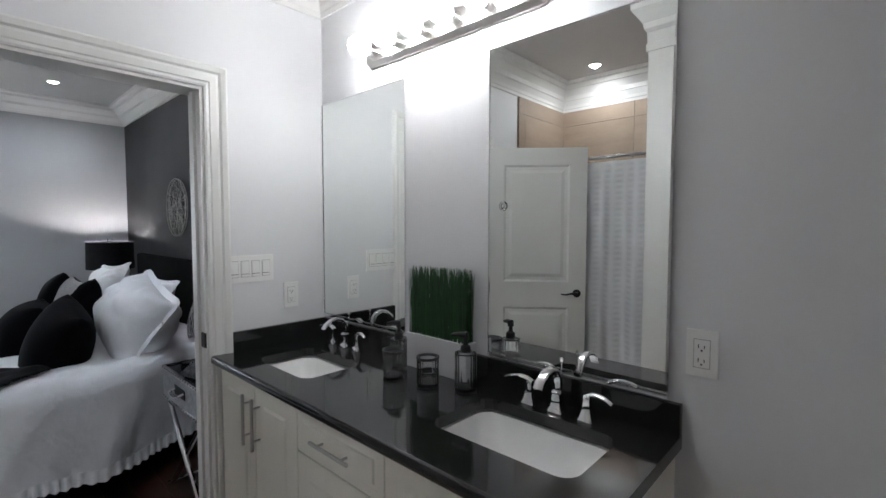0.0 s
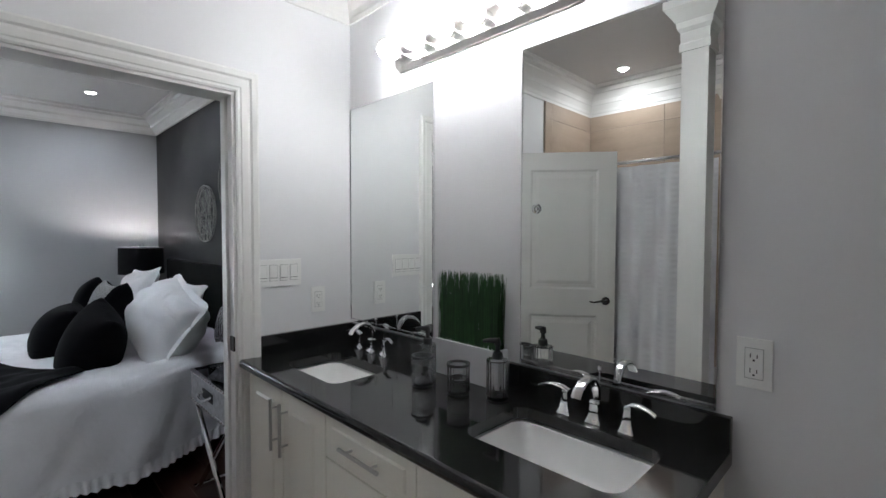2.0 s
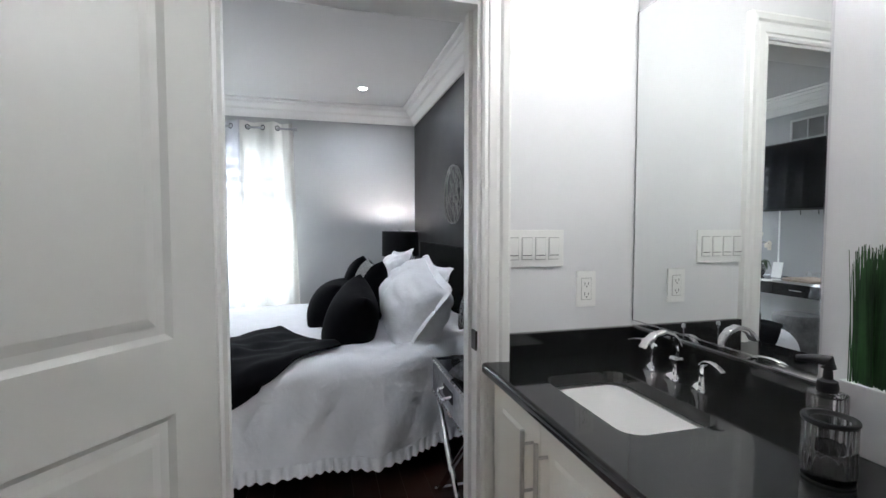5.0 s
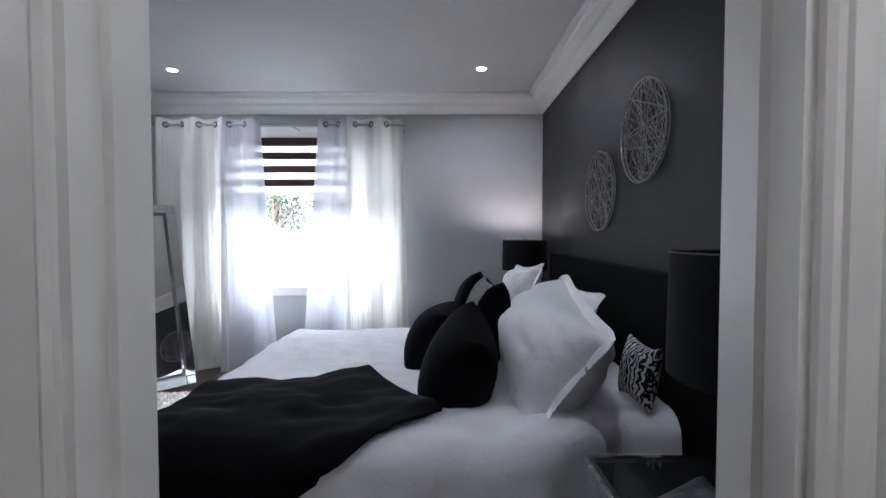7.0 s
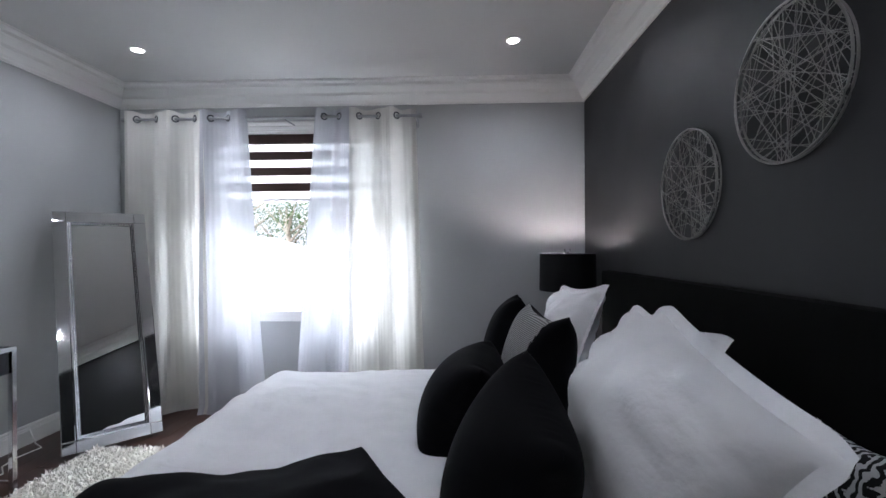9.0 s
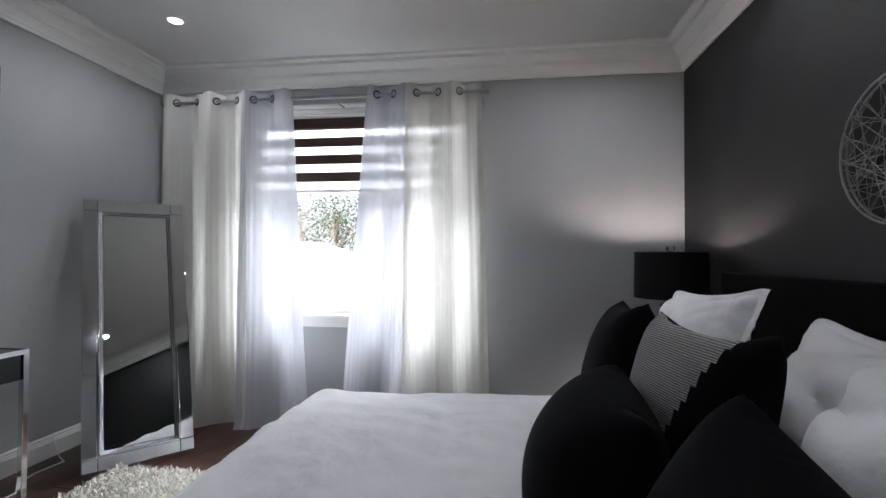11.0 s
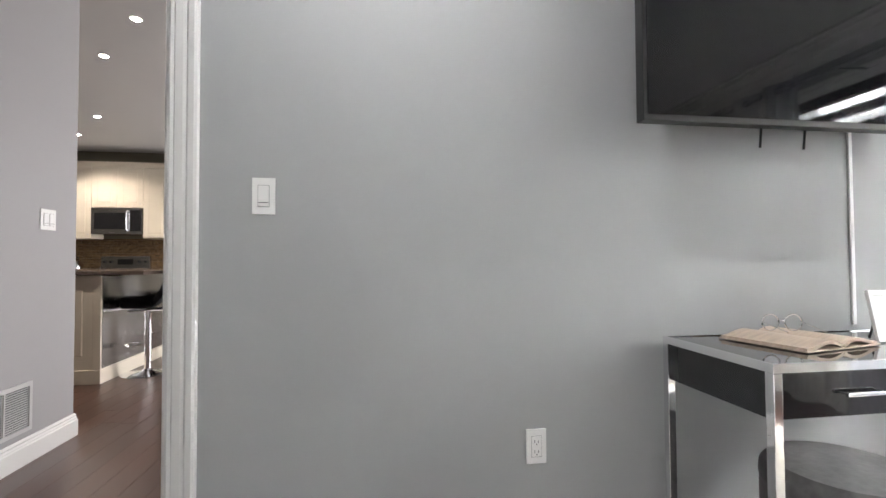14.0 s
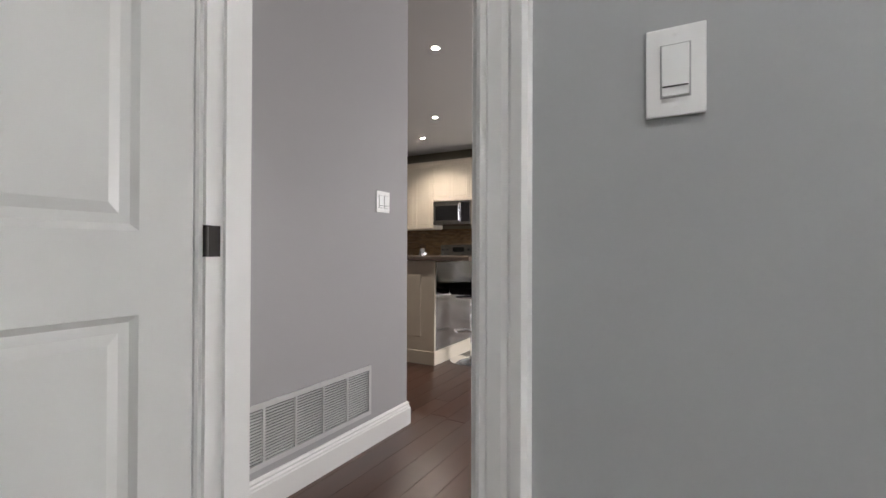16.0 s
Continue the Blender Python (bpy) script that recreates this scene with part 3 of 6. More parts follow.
def panel_door(name, width, height, label, hinge_z=(), knob=True):
    """A two-panel door with its hinge at the origin, reaching along +x."""
    e = thing(name, label, "door")
    t = 0.035
    s, top, m0, m1, bot = 0.115, height - 0.115, 0.89, 1.065, 0.20
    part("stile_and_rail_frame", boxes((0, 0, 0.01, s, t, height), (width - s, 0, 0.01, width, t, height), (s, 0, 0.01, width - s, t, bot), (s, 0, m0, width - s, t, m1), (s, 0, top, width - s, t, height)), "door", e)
    for z0, z1 in ((bot, m0), (m1, top)):
        bm = bmesh.new()
        for side in (0, 1):
            f, g, k = (0.0, 0.009, 0.003) if side == 0 else (t, t - 0.009, t - 0.003)
            rects = [(0.0, f), (0.014, g), (0.034, g), (0.056, k)]
            rings = []
            for inset, y in rects:
                x0, x1, a, b = s + inset, width - s - inset, z0 + inset, z1 - inset
                rings.append([bm.verts.new((x0, y, a)), bm.verts.new((x1, y, a)), bm.verts.new((x1, y, b)), bm.verts.new((x0, y, b))])
            for r0, r1 in zip(rings, rings[1:]):
                for q in range(4):
                    bm.faces.new((r0[q], r0[(q + 1) % 4], r1[(q + 1) % 4], r1[q]))
            bm.faces.new(rings[-1])
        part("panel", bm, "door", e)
    for z in hinge_z:
        h = part("hinge", tube([(-0.004, -0.004, z), (-0.004, -0.004, z + 0.09)], 0.006, 10), "bronze", e, "dark bronze hinge", True)
        part("hinge_leaf", boxes((-0.0385, -0.003, z, 0.0, -0.0005, z + 0.09)), "bronze", h)
    if knob:
        for y, sgn in ((0, -1), (t, 1)):
            hd = part("door_handle", lathe([(0.027, 0), (0.027, 0.006), (0.02, 0.012), (0.011, 0.014), (0.011, 0.04), (0, 0.042)], (width - 0.06, y, 0.99), 24, axis="y") if sgn < 0 else lathe([(0.027, 0), (0.027, -0.006), (0.02, -0.012), (0.011, -0.014), (0.011, -0.04), (0, -0.042)], (width - 0.06, y, 0.99), 24, axis="y"), "bronze", e, "dark bronze lever handle", True)
            part("lever", tube([(width - 0.06, y + sgn * 0.038, 0.99), (width - 0.10, y + sgn * 0.042, 0.993), (width - 0.14, y + sgn * 0.04, 0.984), (width - 0.17, y + sgn * 0.04, 0.99)], 0.006, 10, taper=[0.009, 0.007, 0.006, 0.004]), "bronze", hd, "", True)
    return e


d = panel_door("door_bathroom", 0.67, 1.975, "white two-panel bathroom door standing open into the bathroom")
d.matrix_world = pose(-1.926, 0.002, 0, 0, 0, -38)
d = panel_door("door_bedroom", 0.70, 1.965, "white two-panel bedroom door standing wide open against the wall")
d.matrix_world = pose(-1.338, BY0 + 0.034, 0, 0, 0, 90)


def plate(name, at, rz, gangs, kind_of, label, category):
    """A wall plate facing -y before it is turned."""
    w = 0.070 + 0.046 * (gangs - 1)
    e = thing(name, label, category, at, rz)
    part("cover", boxes((-w / 2, -0.006, -0.058, w / 2, 0, 0.058), bevel=0.002), "plastic", e)
    # A flat grey strip under each insert paints the shade round its edge.
    for g in range(gangs):
        x = (g - (gangs - 1) / 2) * 0.046
        if kind_of == "switch":
            part("opening", boxes((x - 0.0180, -0.0066, -0.0352, x + 0.0180, -0.0058, 0.0352)), "plate_gap_shade", e, "grey strip painting the shade round the rocker")
            r = part("rocker", boxes((x - 0.016, -0.010, -0.033, x + 0.016, -0.0055, 0.033), bevel=0.0015), "plastic", e)
            part("seam", boxes((x - 0.015, -0.0108, -0.022, x + 0.015, -0.0102, -0.020)), "slot", r)
        else:
            part("opening", boxes((x - 0.0185, -0.0066, -0.0358, x + 0.0185, -0.0058, 0.0358)), "plate_gap_shade", e, "grey strip painting the shade round the receptacle")
            o = part("receptacle", boxes((x - 0.017, -0.008, -0.034, x + 0.017, -0.0055, 0.034), bevel=0.0015), "plastic", e)
            for z in (0.017, -0.017):
                part("slot", boxes((x - 0.008, -0.0088, z - 0.004, x - 0.006, -0.0082, z + 0.006), (x + 0.005, -0.0088, z - 0.004, x + 0.007, -0.0082, z + 0.004), (x - 0.002, -0.0088, z - 0.011, x + 0.002, -0.0082, z - 0.007)), "slot", o)
        for z in (0.048, -0.048):
            part("screw", lathe([(0.003, 0), (0.003, 0.0065), (0, 0.0072)], (x, 0, z), 8, axis="y"), "plastic", e)
    return e


plate("light_switch", (TX0, 0.93, 1.255), -90 + 180, 4, "switch", "white four-gang rocker switch on the pale wall", "light switch")
plate("wall_outlet", (TX0, 1.118, 1.122), 90, 1, "outlet", "white duplex outlet above the black backsplash", "outlet")
plate("wall_outlet", (-0.29, TY1, 1.128), 0, 1, "outlet", "white duplex outlet beside the large mirror", "outlet")
plate("light_switch", (-2.365, BY0, 1.26), 180, 1, "switch", "white rocker switch on the grey wall beside the door", "light switch")
plate("wall_outlet", (-3.255, BY0, 0.42), 180, 1, "outlet", "white outlet low on the grey wall", "outlet")
plate("light_switch", (-0.89, -3.955, 1.295), -90, 2, "switch", "white double switch on the hallway wall", "light switch")


def downlight(x, y, z, r=0.034, material="pot_glow"):
    e = thing("downlight", "small round recessed ceiling light, lit", "ceiling light", (x, y, z), 0, "recessed ceiling lights")
    part("trim_ring", lathe([(r, -0.001), (r + 0.004, -0.006), (r + 0.016, -0.004), (r + 0.017, 0.0), (r, -0.001)], seg=28), "white", e, "", True)
    part("lens", lathe([(0, -0.003), (r, -0.003), (r, 0.0)], seg=28), material, e, "glowing frosted lens")
    return e


# The pair at x = -2.75 is unseen, added to brighten the bed end.
for x, y in ((-5.37, -1.91), (-5.35, 0.71), (-2.75, -1.91), (-2.75, 0.71)):
    downlight(x, y, BZ)
    lamp("downlight_beam", "SPOT", pose(x, y, BZ - 0.008), 7.5, (0.93, 0.95, 1.0), 0.015, angle=165)
downlight(-1.53, -0.80, TZ)
lamp("downlight_beam", "SPOT", pose(-1.53, -0.80, TZ - 0.008), 4, (1, 0.97, 0.95), 0.015, angle=165)

# ---- bathroom ----
COUNTER = 0.91


def vanity_front(name, x0, x1, split, kind_of):
    e = thing(name, "cream lacquered vanity cabinet with raised panels and bar pulls", "vanity cabinet", (0, 0, 0))
    part("body", boxes((x0, 0.815, 0.09, x0 + 0.018, 1.30, 0.87), (x1 - 0.018, 0.815, 0.09, x1, 1.30, 0.87), (x0 + 0.018, 1.27, 0.09, x1 - 0.018, 1.30, 0.87), (x0 + 0.018, 0.815, 0.09, x1 - 0.018, 1.27, 0.11)), "cream", e)
    part("toe_kick", boxes((x0, 0.87, 0, x1, 0.885, 0.09)), "cream", e)
    cells = []
    if kind_of == "doors":
        n = split
        w = (x1 - x0) / n
        cells = [(x0 + i * w + 0.002, x0 + (i + 1) * w - 0.002, 0.10, 0.865, i) for i in range(n)]
    else:
        cells = [(x0 + 0.002, x1 - 0.002, 0.72, 0.865, -1), (x0 + 0.002, x1 - 0.002, 0.42, 0.714, -1), (x0 + 0.002, x1 - 0.002, 0.10, 0.414, -1)]
    for a, b, c, dz, i in cells:
        w = part("drawer_front" if i < 0 else "cabinet_door", boxes((a, 0.795, c, b, 0.815, dz), bevel=0.003), "cream", e)
        bm = bmesh.new()
        rings = []
        for inset, y in ((0.045, 0.7945), (0.052, 0.800), (0.060, 0.800), (0.078, 0.790)):
            if dz - c < 0.2:
                inset *= 0.55
            rings.append([bm.verts.new((a + inset, y, c + inset)), bm.verts.new((b - inset, y, c + inset)), bm.verts.new((b - inset, y, dz - inset)), bm.verts.new((a + inset, y, dz - inset))])
        for r0, r1 in zip(rings, rings[1:]):
            for q in range(4):
                bm.faces.new((r0[q], r0[(q + 1) % 4], r1[(q + 1) % 4], r1[q]))
        bm.faces.new(rings[-1])
        part("raised_panel", bm, "cream", w)
        if i >= 0:
            hx = (b - 0.035) if i == 0 else (a + 0.035)
            bm = tube([(hx, 0.765, 0.63), (hx, 0.765, 0.82)], 0.006)
            for z in (0.665, 0.785):
                tube([(hx, 0.765, z), (hx, 0.796, z)], 0.004, 8, bm)
        else:
            mx, z = (a + b) / 2, (c + dz) / 2
            bm = tube([(mx - 0.095, 0.765, z), (mx + 0.095, 0.765, z)], 0.006)
            for x in (mx - 0.06, mx + 0.06):
                tube([(x, 0.765, z), (x, 0.796, z)], 0.004, 8, bm)
        part("bar_pull", bm, "nickel", w, "brushed nickel bar pull", True)
    return e


vanity_front("vanity_cabinet", -1.93, -1.325, 2, "doors")
vanity_front("vanity_cabinet", -1.325, -0.89, 1, "drawers")
vanity_front("vanity_cabinet", -0.89, -0.345, 2, "doors")
structure("trim", boxes((-1.95, 0.80, 0, -1.93, 1.30, 0.87)), "cream", "cream filler strip beside the vanity")


def rounded(x0, y0, x1, y1, r, n=5):
    pts = []
    for cx, cy, a0 in ((x1 - r, y1 - r, 0), (x0 + r, y1 - r, 90), (x0 + r, y0 + r, 180), (x1 - r, y0 + r, 270)):
        for k in range(n + 1):
            a = radians(a0 + 90 * k / n)
            pts.append((cx + r * math.cos(a), cy + r * math.sin(a)))
    return pts


SINKS = [(-1.770, 0.868, -1.400, 1.110), (-0.855, 0.915, -0.435, 1.175)]


def ring_faces(bm, loop_a, loop_b):
    n = len(loop_a)
    for k in range(n):
        bm.faces.new((loop_a[k], loop_a[(k + 1) % n], loop_b[(k + 1) % n], loop_b[k]))


top = thing("vanity_countertop", "polished black granite vanity top with two sink cut-outs and backsplash", "countertop")
bm = bmesh.new()
xs = [-1.95, -1.61 - 0.27, -1.34, -0.945, -0.355, -0.33]
for i in (0, 2, 4):
    m = boxes((xs[i], 0.768, 0.876, xs[i + 1], 1.30, COUNTER))
    me = bpy.data.meshes.new("slab")
    m.to_mesh(me)
    m.free()
    bm.from_mesh(me)
for (a, b), (x0, y0, x1, y1) in zip(((xs[1], xs[2]), (xs[3], xs[4])), SINKS):
    inner, n = rounded(x0, y0, x1, y1, 0.045), 24
    cx, cy = (x0 + x1) / 2, (y0 + y1) / 2
    outer = []
    for px, py in inner:
        dx, dy = px - cx, py - cy
        lim = min((b - cx) / dx if dx > 1e-6 else (a - cx) / dx if dx < -1e-6 else 1e9, (1.30 - cy) / dy if dy > 1e-6 else (0.768 - cy) / dy if dy < -1e-6 else 1e9)
        outer.append((cx + dx * lim, cy + dy * lim))
    corners = [(b, 1.30), (a, 1.30), (a, 0.768), (b, 0.768)]
    for c in corners:
        k = min(range(n), key=lambda q: (outer[q][0] - c[0]) ** 2 + (outer[q][1] - c[1]) ** 2)
        outer[k] = c
    ti, to = [bm.verts.new((*p, COUNTER)) for p in inner], [bm.verts.new((*p, COUNTER)) for p in outer]
    bi, bo = [bm.verts.new((*p, 0.876)) for p in inner], [bm.verts.new((*p, 0.876)) for p in outer]
    ring_faces(bm, ti, to), ring_faces(bm, bi, ti), ring_faces(bm, to, bo), ring_faces(bm, bo, bi)
bmesh.ops.remove_doubles(bm, verts=bm.verts[:], dist=0.0005)
part("slab", bm, "granite", top)
part("edge", sweep((-1.95, 0.768, 0.876), (-0.33, 0.768, 0.876), (0, -1, 0), (0, 0, 1), [(0, 0), (0.006, 0.002), (0.01, 0.008), (0.01, 0.026), (0.006, 0.032), (0, 0.034)]), "granite", top, "", True)
part("backsplash", boxes((-1.93, 1.28, COUNTER, -0.33, 1.30, 0.992), (-1.95, 0.845, COUNTER, -1.93, 1.30, 0.992), bevel=0.002), "granite", top, "low black granite backsplash")

for x0, y0, x1, y1 in SINKS:
    e = thing("sink", "white rectangular undermount sink in the black granite top", "sink", ((x0 + x1) / 2, (y0 + y1) / 2, 0.72), 0, "sinks in the vanity")
    cx, cy = (x0 + x1) / 2, (y0 + y1) / 2
    bm = bmesh.new()
    loops = []
    for grow, z, r in ((0.03, 0.1490, 0.07), (-0.002, 0.1490, 0.05), (-0.006, 0.135, 0.05), (-0.02, 0.06, 0.06), (-0.05, 0.022, 0.07), (-0.10, 0.012, 0.02)):
        loops.append([bm.verts.new((px - cx, py - cy, z)) for px, py in rounded(x0 - grow, y0 - grow, x1 + grow, y1 + grow, r)])
    for l0, l1 in zip(loops, loops[1:]):
        ring_faces(bm, l0, l1)
    bm.faces.new(loops[-1])
    part("basin", bm, "porcelain", e, "", True)
    part("drain", lathe([(0.022, 0.013), (0.022, 0.017), (0.014, 0.018), (0, 0.014)], (0, 0.02, 0), 24), "chrome", e, "chrome drain", True)


def faucet(x, y):
    e = thing("faucet", "polished chrome widespread faucet with two lever handles", "faucet", (x, y, COUNTER), 0, "faucets on the vanity")
    e.matrix_world = e.matrix_world @ Matrix.Scale(0.95, 4)

    def pyramid(dx, foot, h, tip):
        bm = bmesh.new()
        rings = []
        for r, z in ((foot, 0), (foot, 0.005), (foot * 0.86, 0.010), (foot * 0.62, h * 0.45), (tip, h), (tip * 1.15, h + 0.004), (tip * 0.9, h + 0.010)):
            rings.append([bm.verts.new((dx + px, py, z)) for px, py in rounded(-r, -r, r, r, r * 0.25, 2)])
        bm.faces.new(rings[0])
        for r0, r1 in zip(rings, rings[1:]):
            ring_faces(bm, r0, r1)
        bm.faces.new(rings[-1])
        return bm
    s = part("spout_base", pyramid(0, 0.024, 0.055, 0.013), "chrome", e, "", True)
    bm = bmesh.new()
    path = [(0.004, 0.055, 0.011, 0.010), (0.006, 0.085, 0.011, 0.009), (0.0, 0.110, 0.0115, 0.008), (-0.018, 0.129, 0.012, 0.007), (-0.045, 0.137, 0.013, 0.007), (-0.075, 0.131, 0.014, 0.007), (-0.100, 0.114, 0.015, 0.007), (-0.112, 0.096, 0.015, 0.007)]
    rings = []
    for k, (py, z, w, h) in enumerate(path):
        a, b = path[max(k - 1, 0)], path[min(k + 1, len(path) - 1)]
        d = Vector((0, b[0] - a[0], b[1] - a[1])).normalized()
        nrm = Vector((0, -d.z, d.y))
        rings.append([bm.verts.new(Vector((qx * w, py, z)) + nrm * qy * h) for qx, qy in rounded(-1, -1, 1, 1, 0.45, 2)])
    bm.faces.new(rings[0])
    for r0, r1 in zip(rings, rings[1:]):
        ring_faces(bm, r0, r1)
    bm.faces.new(rings[-1])
    part("neck", bm, "chrome", s, "", True)
    part("lift_rod", lathe([(0.002, 0.10), (0.002, 0.145), (0.006, 0.148), (0.005, 0.158), (0, 0.160)], (0, 0.022, 0), 12), "chrome", s, "", True)
    for dx in (-0.095, 0.095):
        k = 1 if dx > 0 else -1
        h = part("handle_base", pyramid(dx, 0.022, 0.062, 0.009), "chrome", e, "", True)
        bm = bmesh.new()
        rings = []
        for q, z, w, t in ((-0.010, 0.068, 0.009, 0.005), (0.012, 0.080, 0.010, 0.005), (0.035, 0.084, 0.009, 0.0035), (0.062, 0.080, 0.008, 0.003), (0.080, 0.072, 0.007, 0.003)):
            rings.append([bm.verts.new((dx + k * q, -q * 0.25 + qx * w, z + qy * t)) for qx, qy in rounded(-1, -1, 1, 1, 0.5, 2)])
        bm.faces.new(rings[0])
        for r0, r1 in zip(rings, rings[1:]):
            ring_faces(bm, r0, r1)
        bm.faces.new(rings[-1])
        part("lever", bm, "chrome", h, "", True)
    return e


faucet(-1.66, 1.215)
faucet(-0.635, 1.22)


def wall_mirror(x0, x1, z0, z1):
    e = thing("wall_mirror", "tall frameless mirror with thin polished edge above the vanity", "mirror", ((x0 + x1) / 2, 1.30, z0), 0, "mirrors over the vanity")
    e.matrix_world = pose((x0 + x1) / 2, 1.297 if x0 > -1.5 else 1.30, z0, -0.15 if x0 > -1.5 else 0, 0, 0)
    w, h = (x1 - x0) / 2, z1 - z0
    part("glass", boxes((-w, -0.006, 0, w, -0.001, h)), "mirror", e)
    part("edge_strip", boxes((-w - 0.003, -0.008, 0, -w, -0.001, h), (w, -0.008, 0, w + 0.003, -0.001, h), (-w, -0.008, h, w, -0.001, h + 0.003)), "chrome", e, "thin polished edge")
    part("bottom_channel", boxes((-w - 0.003, -0.011, -0.004, w + 0.003, -0.001, 0.0), (-w - 0.003, -0.011, 0.0, w + 0.003, -0.0085, 0.009)), "chrome", e, "chrome mirror channel")
    return e


wall_mirror(-1.942, -1.358, 1.003, 2.017)
wall_mirror(-0.934, -0.366, 1.003, 2.017)
e = thing("suction_hook", "small clear round suction disc stuck on the large mirror", "hook", (-0.877, 1.292, 1.504))
part("disc", lathe([(0.016, 0), (0.015, 0.003), (0.009, 0.005), (0.008, 0.009), (0, 0.010)], seg=24, axis="y"), "glass", e, "", True)

e = thing("vanity_light", "polished chrome vanity light bar with six lit globe bulbs", "wall light", (-1.142, 1.30, 2.155))
L = 0.445
bm = bmesh.new()
for y, hw, hh in ((0, L, 0.055), (-0.012, L, 0.055), (-0.026, L - 0.03, 0.035)):
    c = 0.03
    bmv = [(-hw + c, y, -hh), (hw - c, y, -hh), (hw, y, -hh + c), (hw, y, hh - c), (hw - c, y, hh), (-hw + c, y, hh), (-hw, y, hh - c), (-hw, y, -hh + c)]
    ring = [bm.verts.new(p) for p in bmv]
    if y < 0:
        ring_faces(bm, last, ring)
    last = ring
bm.faces.new(last)
part("back_bar", bm, "nickel", e)
for k in range(6):
    x = -L + 0.075 + k * (2 * L - 0.15) / 5
    s = part("socket", lathe([(0.026, 0.02), (0.024, 0.05), (0.027, 0.055), (0.027, 0.07), (0.02, 0.072)], (x, 0, 0), 24, axis="y"), "chrome", e, "", True)
    prof = [(0.001, 0.070)] + [(0.040 * math.sin(radians(a)), 0.112 - 0.040 * math.cos(radians(a))) for a in range(20, 180, 20)] + [(0, 0.152)]
    part("bulb", lathe(prof, (x, 0, 0), 20, axis="y"), "bulb", s, "lit frosted globe bulb", True)


def tumbler(x, y, r, h, label, pump=False):
    e = thing("soap_dispenser" if pump else "glass_jar", label, "soap dispenser" if pump else "jar", (x, y, COUNTER))
    part("base", lathe([(r, 0.0), (r, 0.004), (0, 0.004)], seg=32), "dark_plastic", e, "black base")
    part("body", lathe([(r * 0.96, 0.004), (r, 0.016), (r, h * 0.55), (r * 0.97, h * 0.57), (r, h * 0.6), (r, h), *(((0.016, h + 0.003), (0.014, h)) if pump else ((r - 0.003, h),)), (r - 0.004, h - 0.004), (r - 0.004, 0.014), (0, 0.014)], seg=96, flute=0.028, flutes=20), "glass", e, "ribbed clear glass", True)
    if pump:
        part("collar", lathe([(0.015, h + 0.001), (0.017, h + 0.010), (0.015, h + 0.022), (0.008, h + 0.026), (0.006, h + 0.05)], seg=24), "dark_plastic", e, "black pump collar", True)
        part("pump_head", tube([(0, 0, h + 0.045), (0, 0, h + 0.058), (-0.02, -0.01, h + 0.058), (-0.042, -0.02, h + 0.054)], 0.009, 12, taper=[0.012, 0.012, 0.008, 0.005]), "dark_plastic", e, "black pump head", True)
    else:
        part("rim", lathe([(r + 0.001, h), (r + 0.003, h + 0.004), (r + 0.002, h + 0.008), (r - 0.004, h + 0.008), (r - 0.008, h + 0.002), (r - 0.004, h), (r + 0.001, h)], seg=32), "dark_plastic", e, "black rim", True)
    return e


tumbler(-1.192, 1.088, 0.036, 0.095, "ribbed clear glass tumbler with a black rim")
tumbler(-1.05, 1.115, 0.036, 0.092, "ribbed clear glass tumbler with a black rim")
tumbler(-0.93, 1.165, 0.034, 0.125, "tall ribbed glass soap dispenser with a black pump", True)
tumbler(-1.25, 1.165, 0.030, 0.115, "ribbed glass soap dispenser with black pump behind the tumbler", True)

e = thing("grass_planter", "dense artificial green grass standing in a low white planter", "plant", (-1.122, 1.250, COUNTER), 0)
part("planter", boxes((-0.148, -0.03, 0, 0.148, 0.028, 0.128), bevel=0.003), "planter", e, "white rectangular planter")
rnd = random.Random(4)
bm = bmesh.new()
for k in range(900):
    x, y = rnd.uniform(-0.138, 0.138), rnd.uniform(-0.024, 0.022)
    h, w, lean, ly = rnd.uniform(0.205, 0.262), rnd.uniform(0.0010, 0.0019), rnd.uniform(-0.012, 0.012), rnd.uniform(-0.008, 0.008)
    a = [bm.verts.new((x - w, y, 0.12)), bm.verts.new((x + w, y, 0.12)), bm.verts.new((x + w * 0.8 + lean * 0.5, y + ly * 0.5, 0.12 + h * 0.6)), bm.verts.new((x - w * 0.8 + lean * 0.5, y + ly * 0.5, 0.12 + h * 0.6))]
    c = [bm.verts.new((x + w * 0.5 + lean, y + ly, 0.12 + h)), bm.verts.new((x - w * 0.5 + lean, y + ly, 0.12 + h))]
    bm.faces.new(a), bm.faces.new((a[3], a[2], c[0], c[1]))
tagged(part("grass", bm, "grass", e, "dark green blades"), kind="stuff")

# column, shower, wall cabinet seen in the mirrors
e = thing("pilaster_column", "white painted square column with a stepped capital", "column", (-0.84, -0.165, 0))
part("shaft", boxes((-0.065, -0.065, 0.10, 0.065, 0.065, 2.42), bevel=0.004), "white", e)
part("base", boxes((-0.08, -0.08, 0, 0.08, 0.08, 0.10), bevel=0.004), "white", e)
bm = bmesh.new()
prof = [(0.075, 2.40), (0.075, 2.44), (0.070, 2.445), (0.072, 2.50), (0.085, 2.52), (0.09, 2.55), (0.125, 2.60), (0.14, 2.62), (0.14, 2.66)]
rings = [[bm.verts.new((sx * h, sy * h, z)) for sx, sy in ((-1, -1), (1, -1), (1, 1), (-1, 1))] for h, z in prof]
bm.faces.new(rings[0])
for r0, r1 in zip(rings, rings[1:]):
    ring_faces(bm, r0, r1)
part("capital", bm, "white", e, "stepped moulded capital")

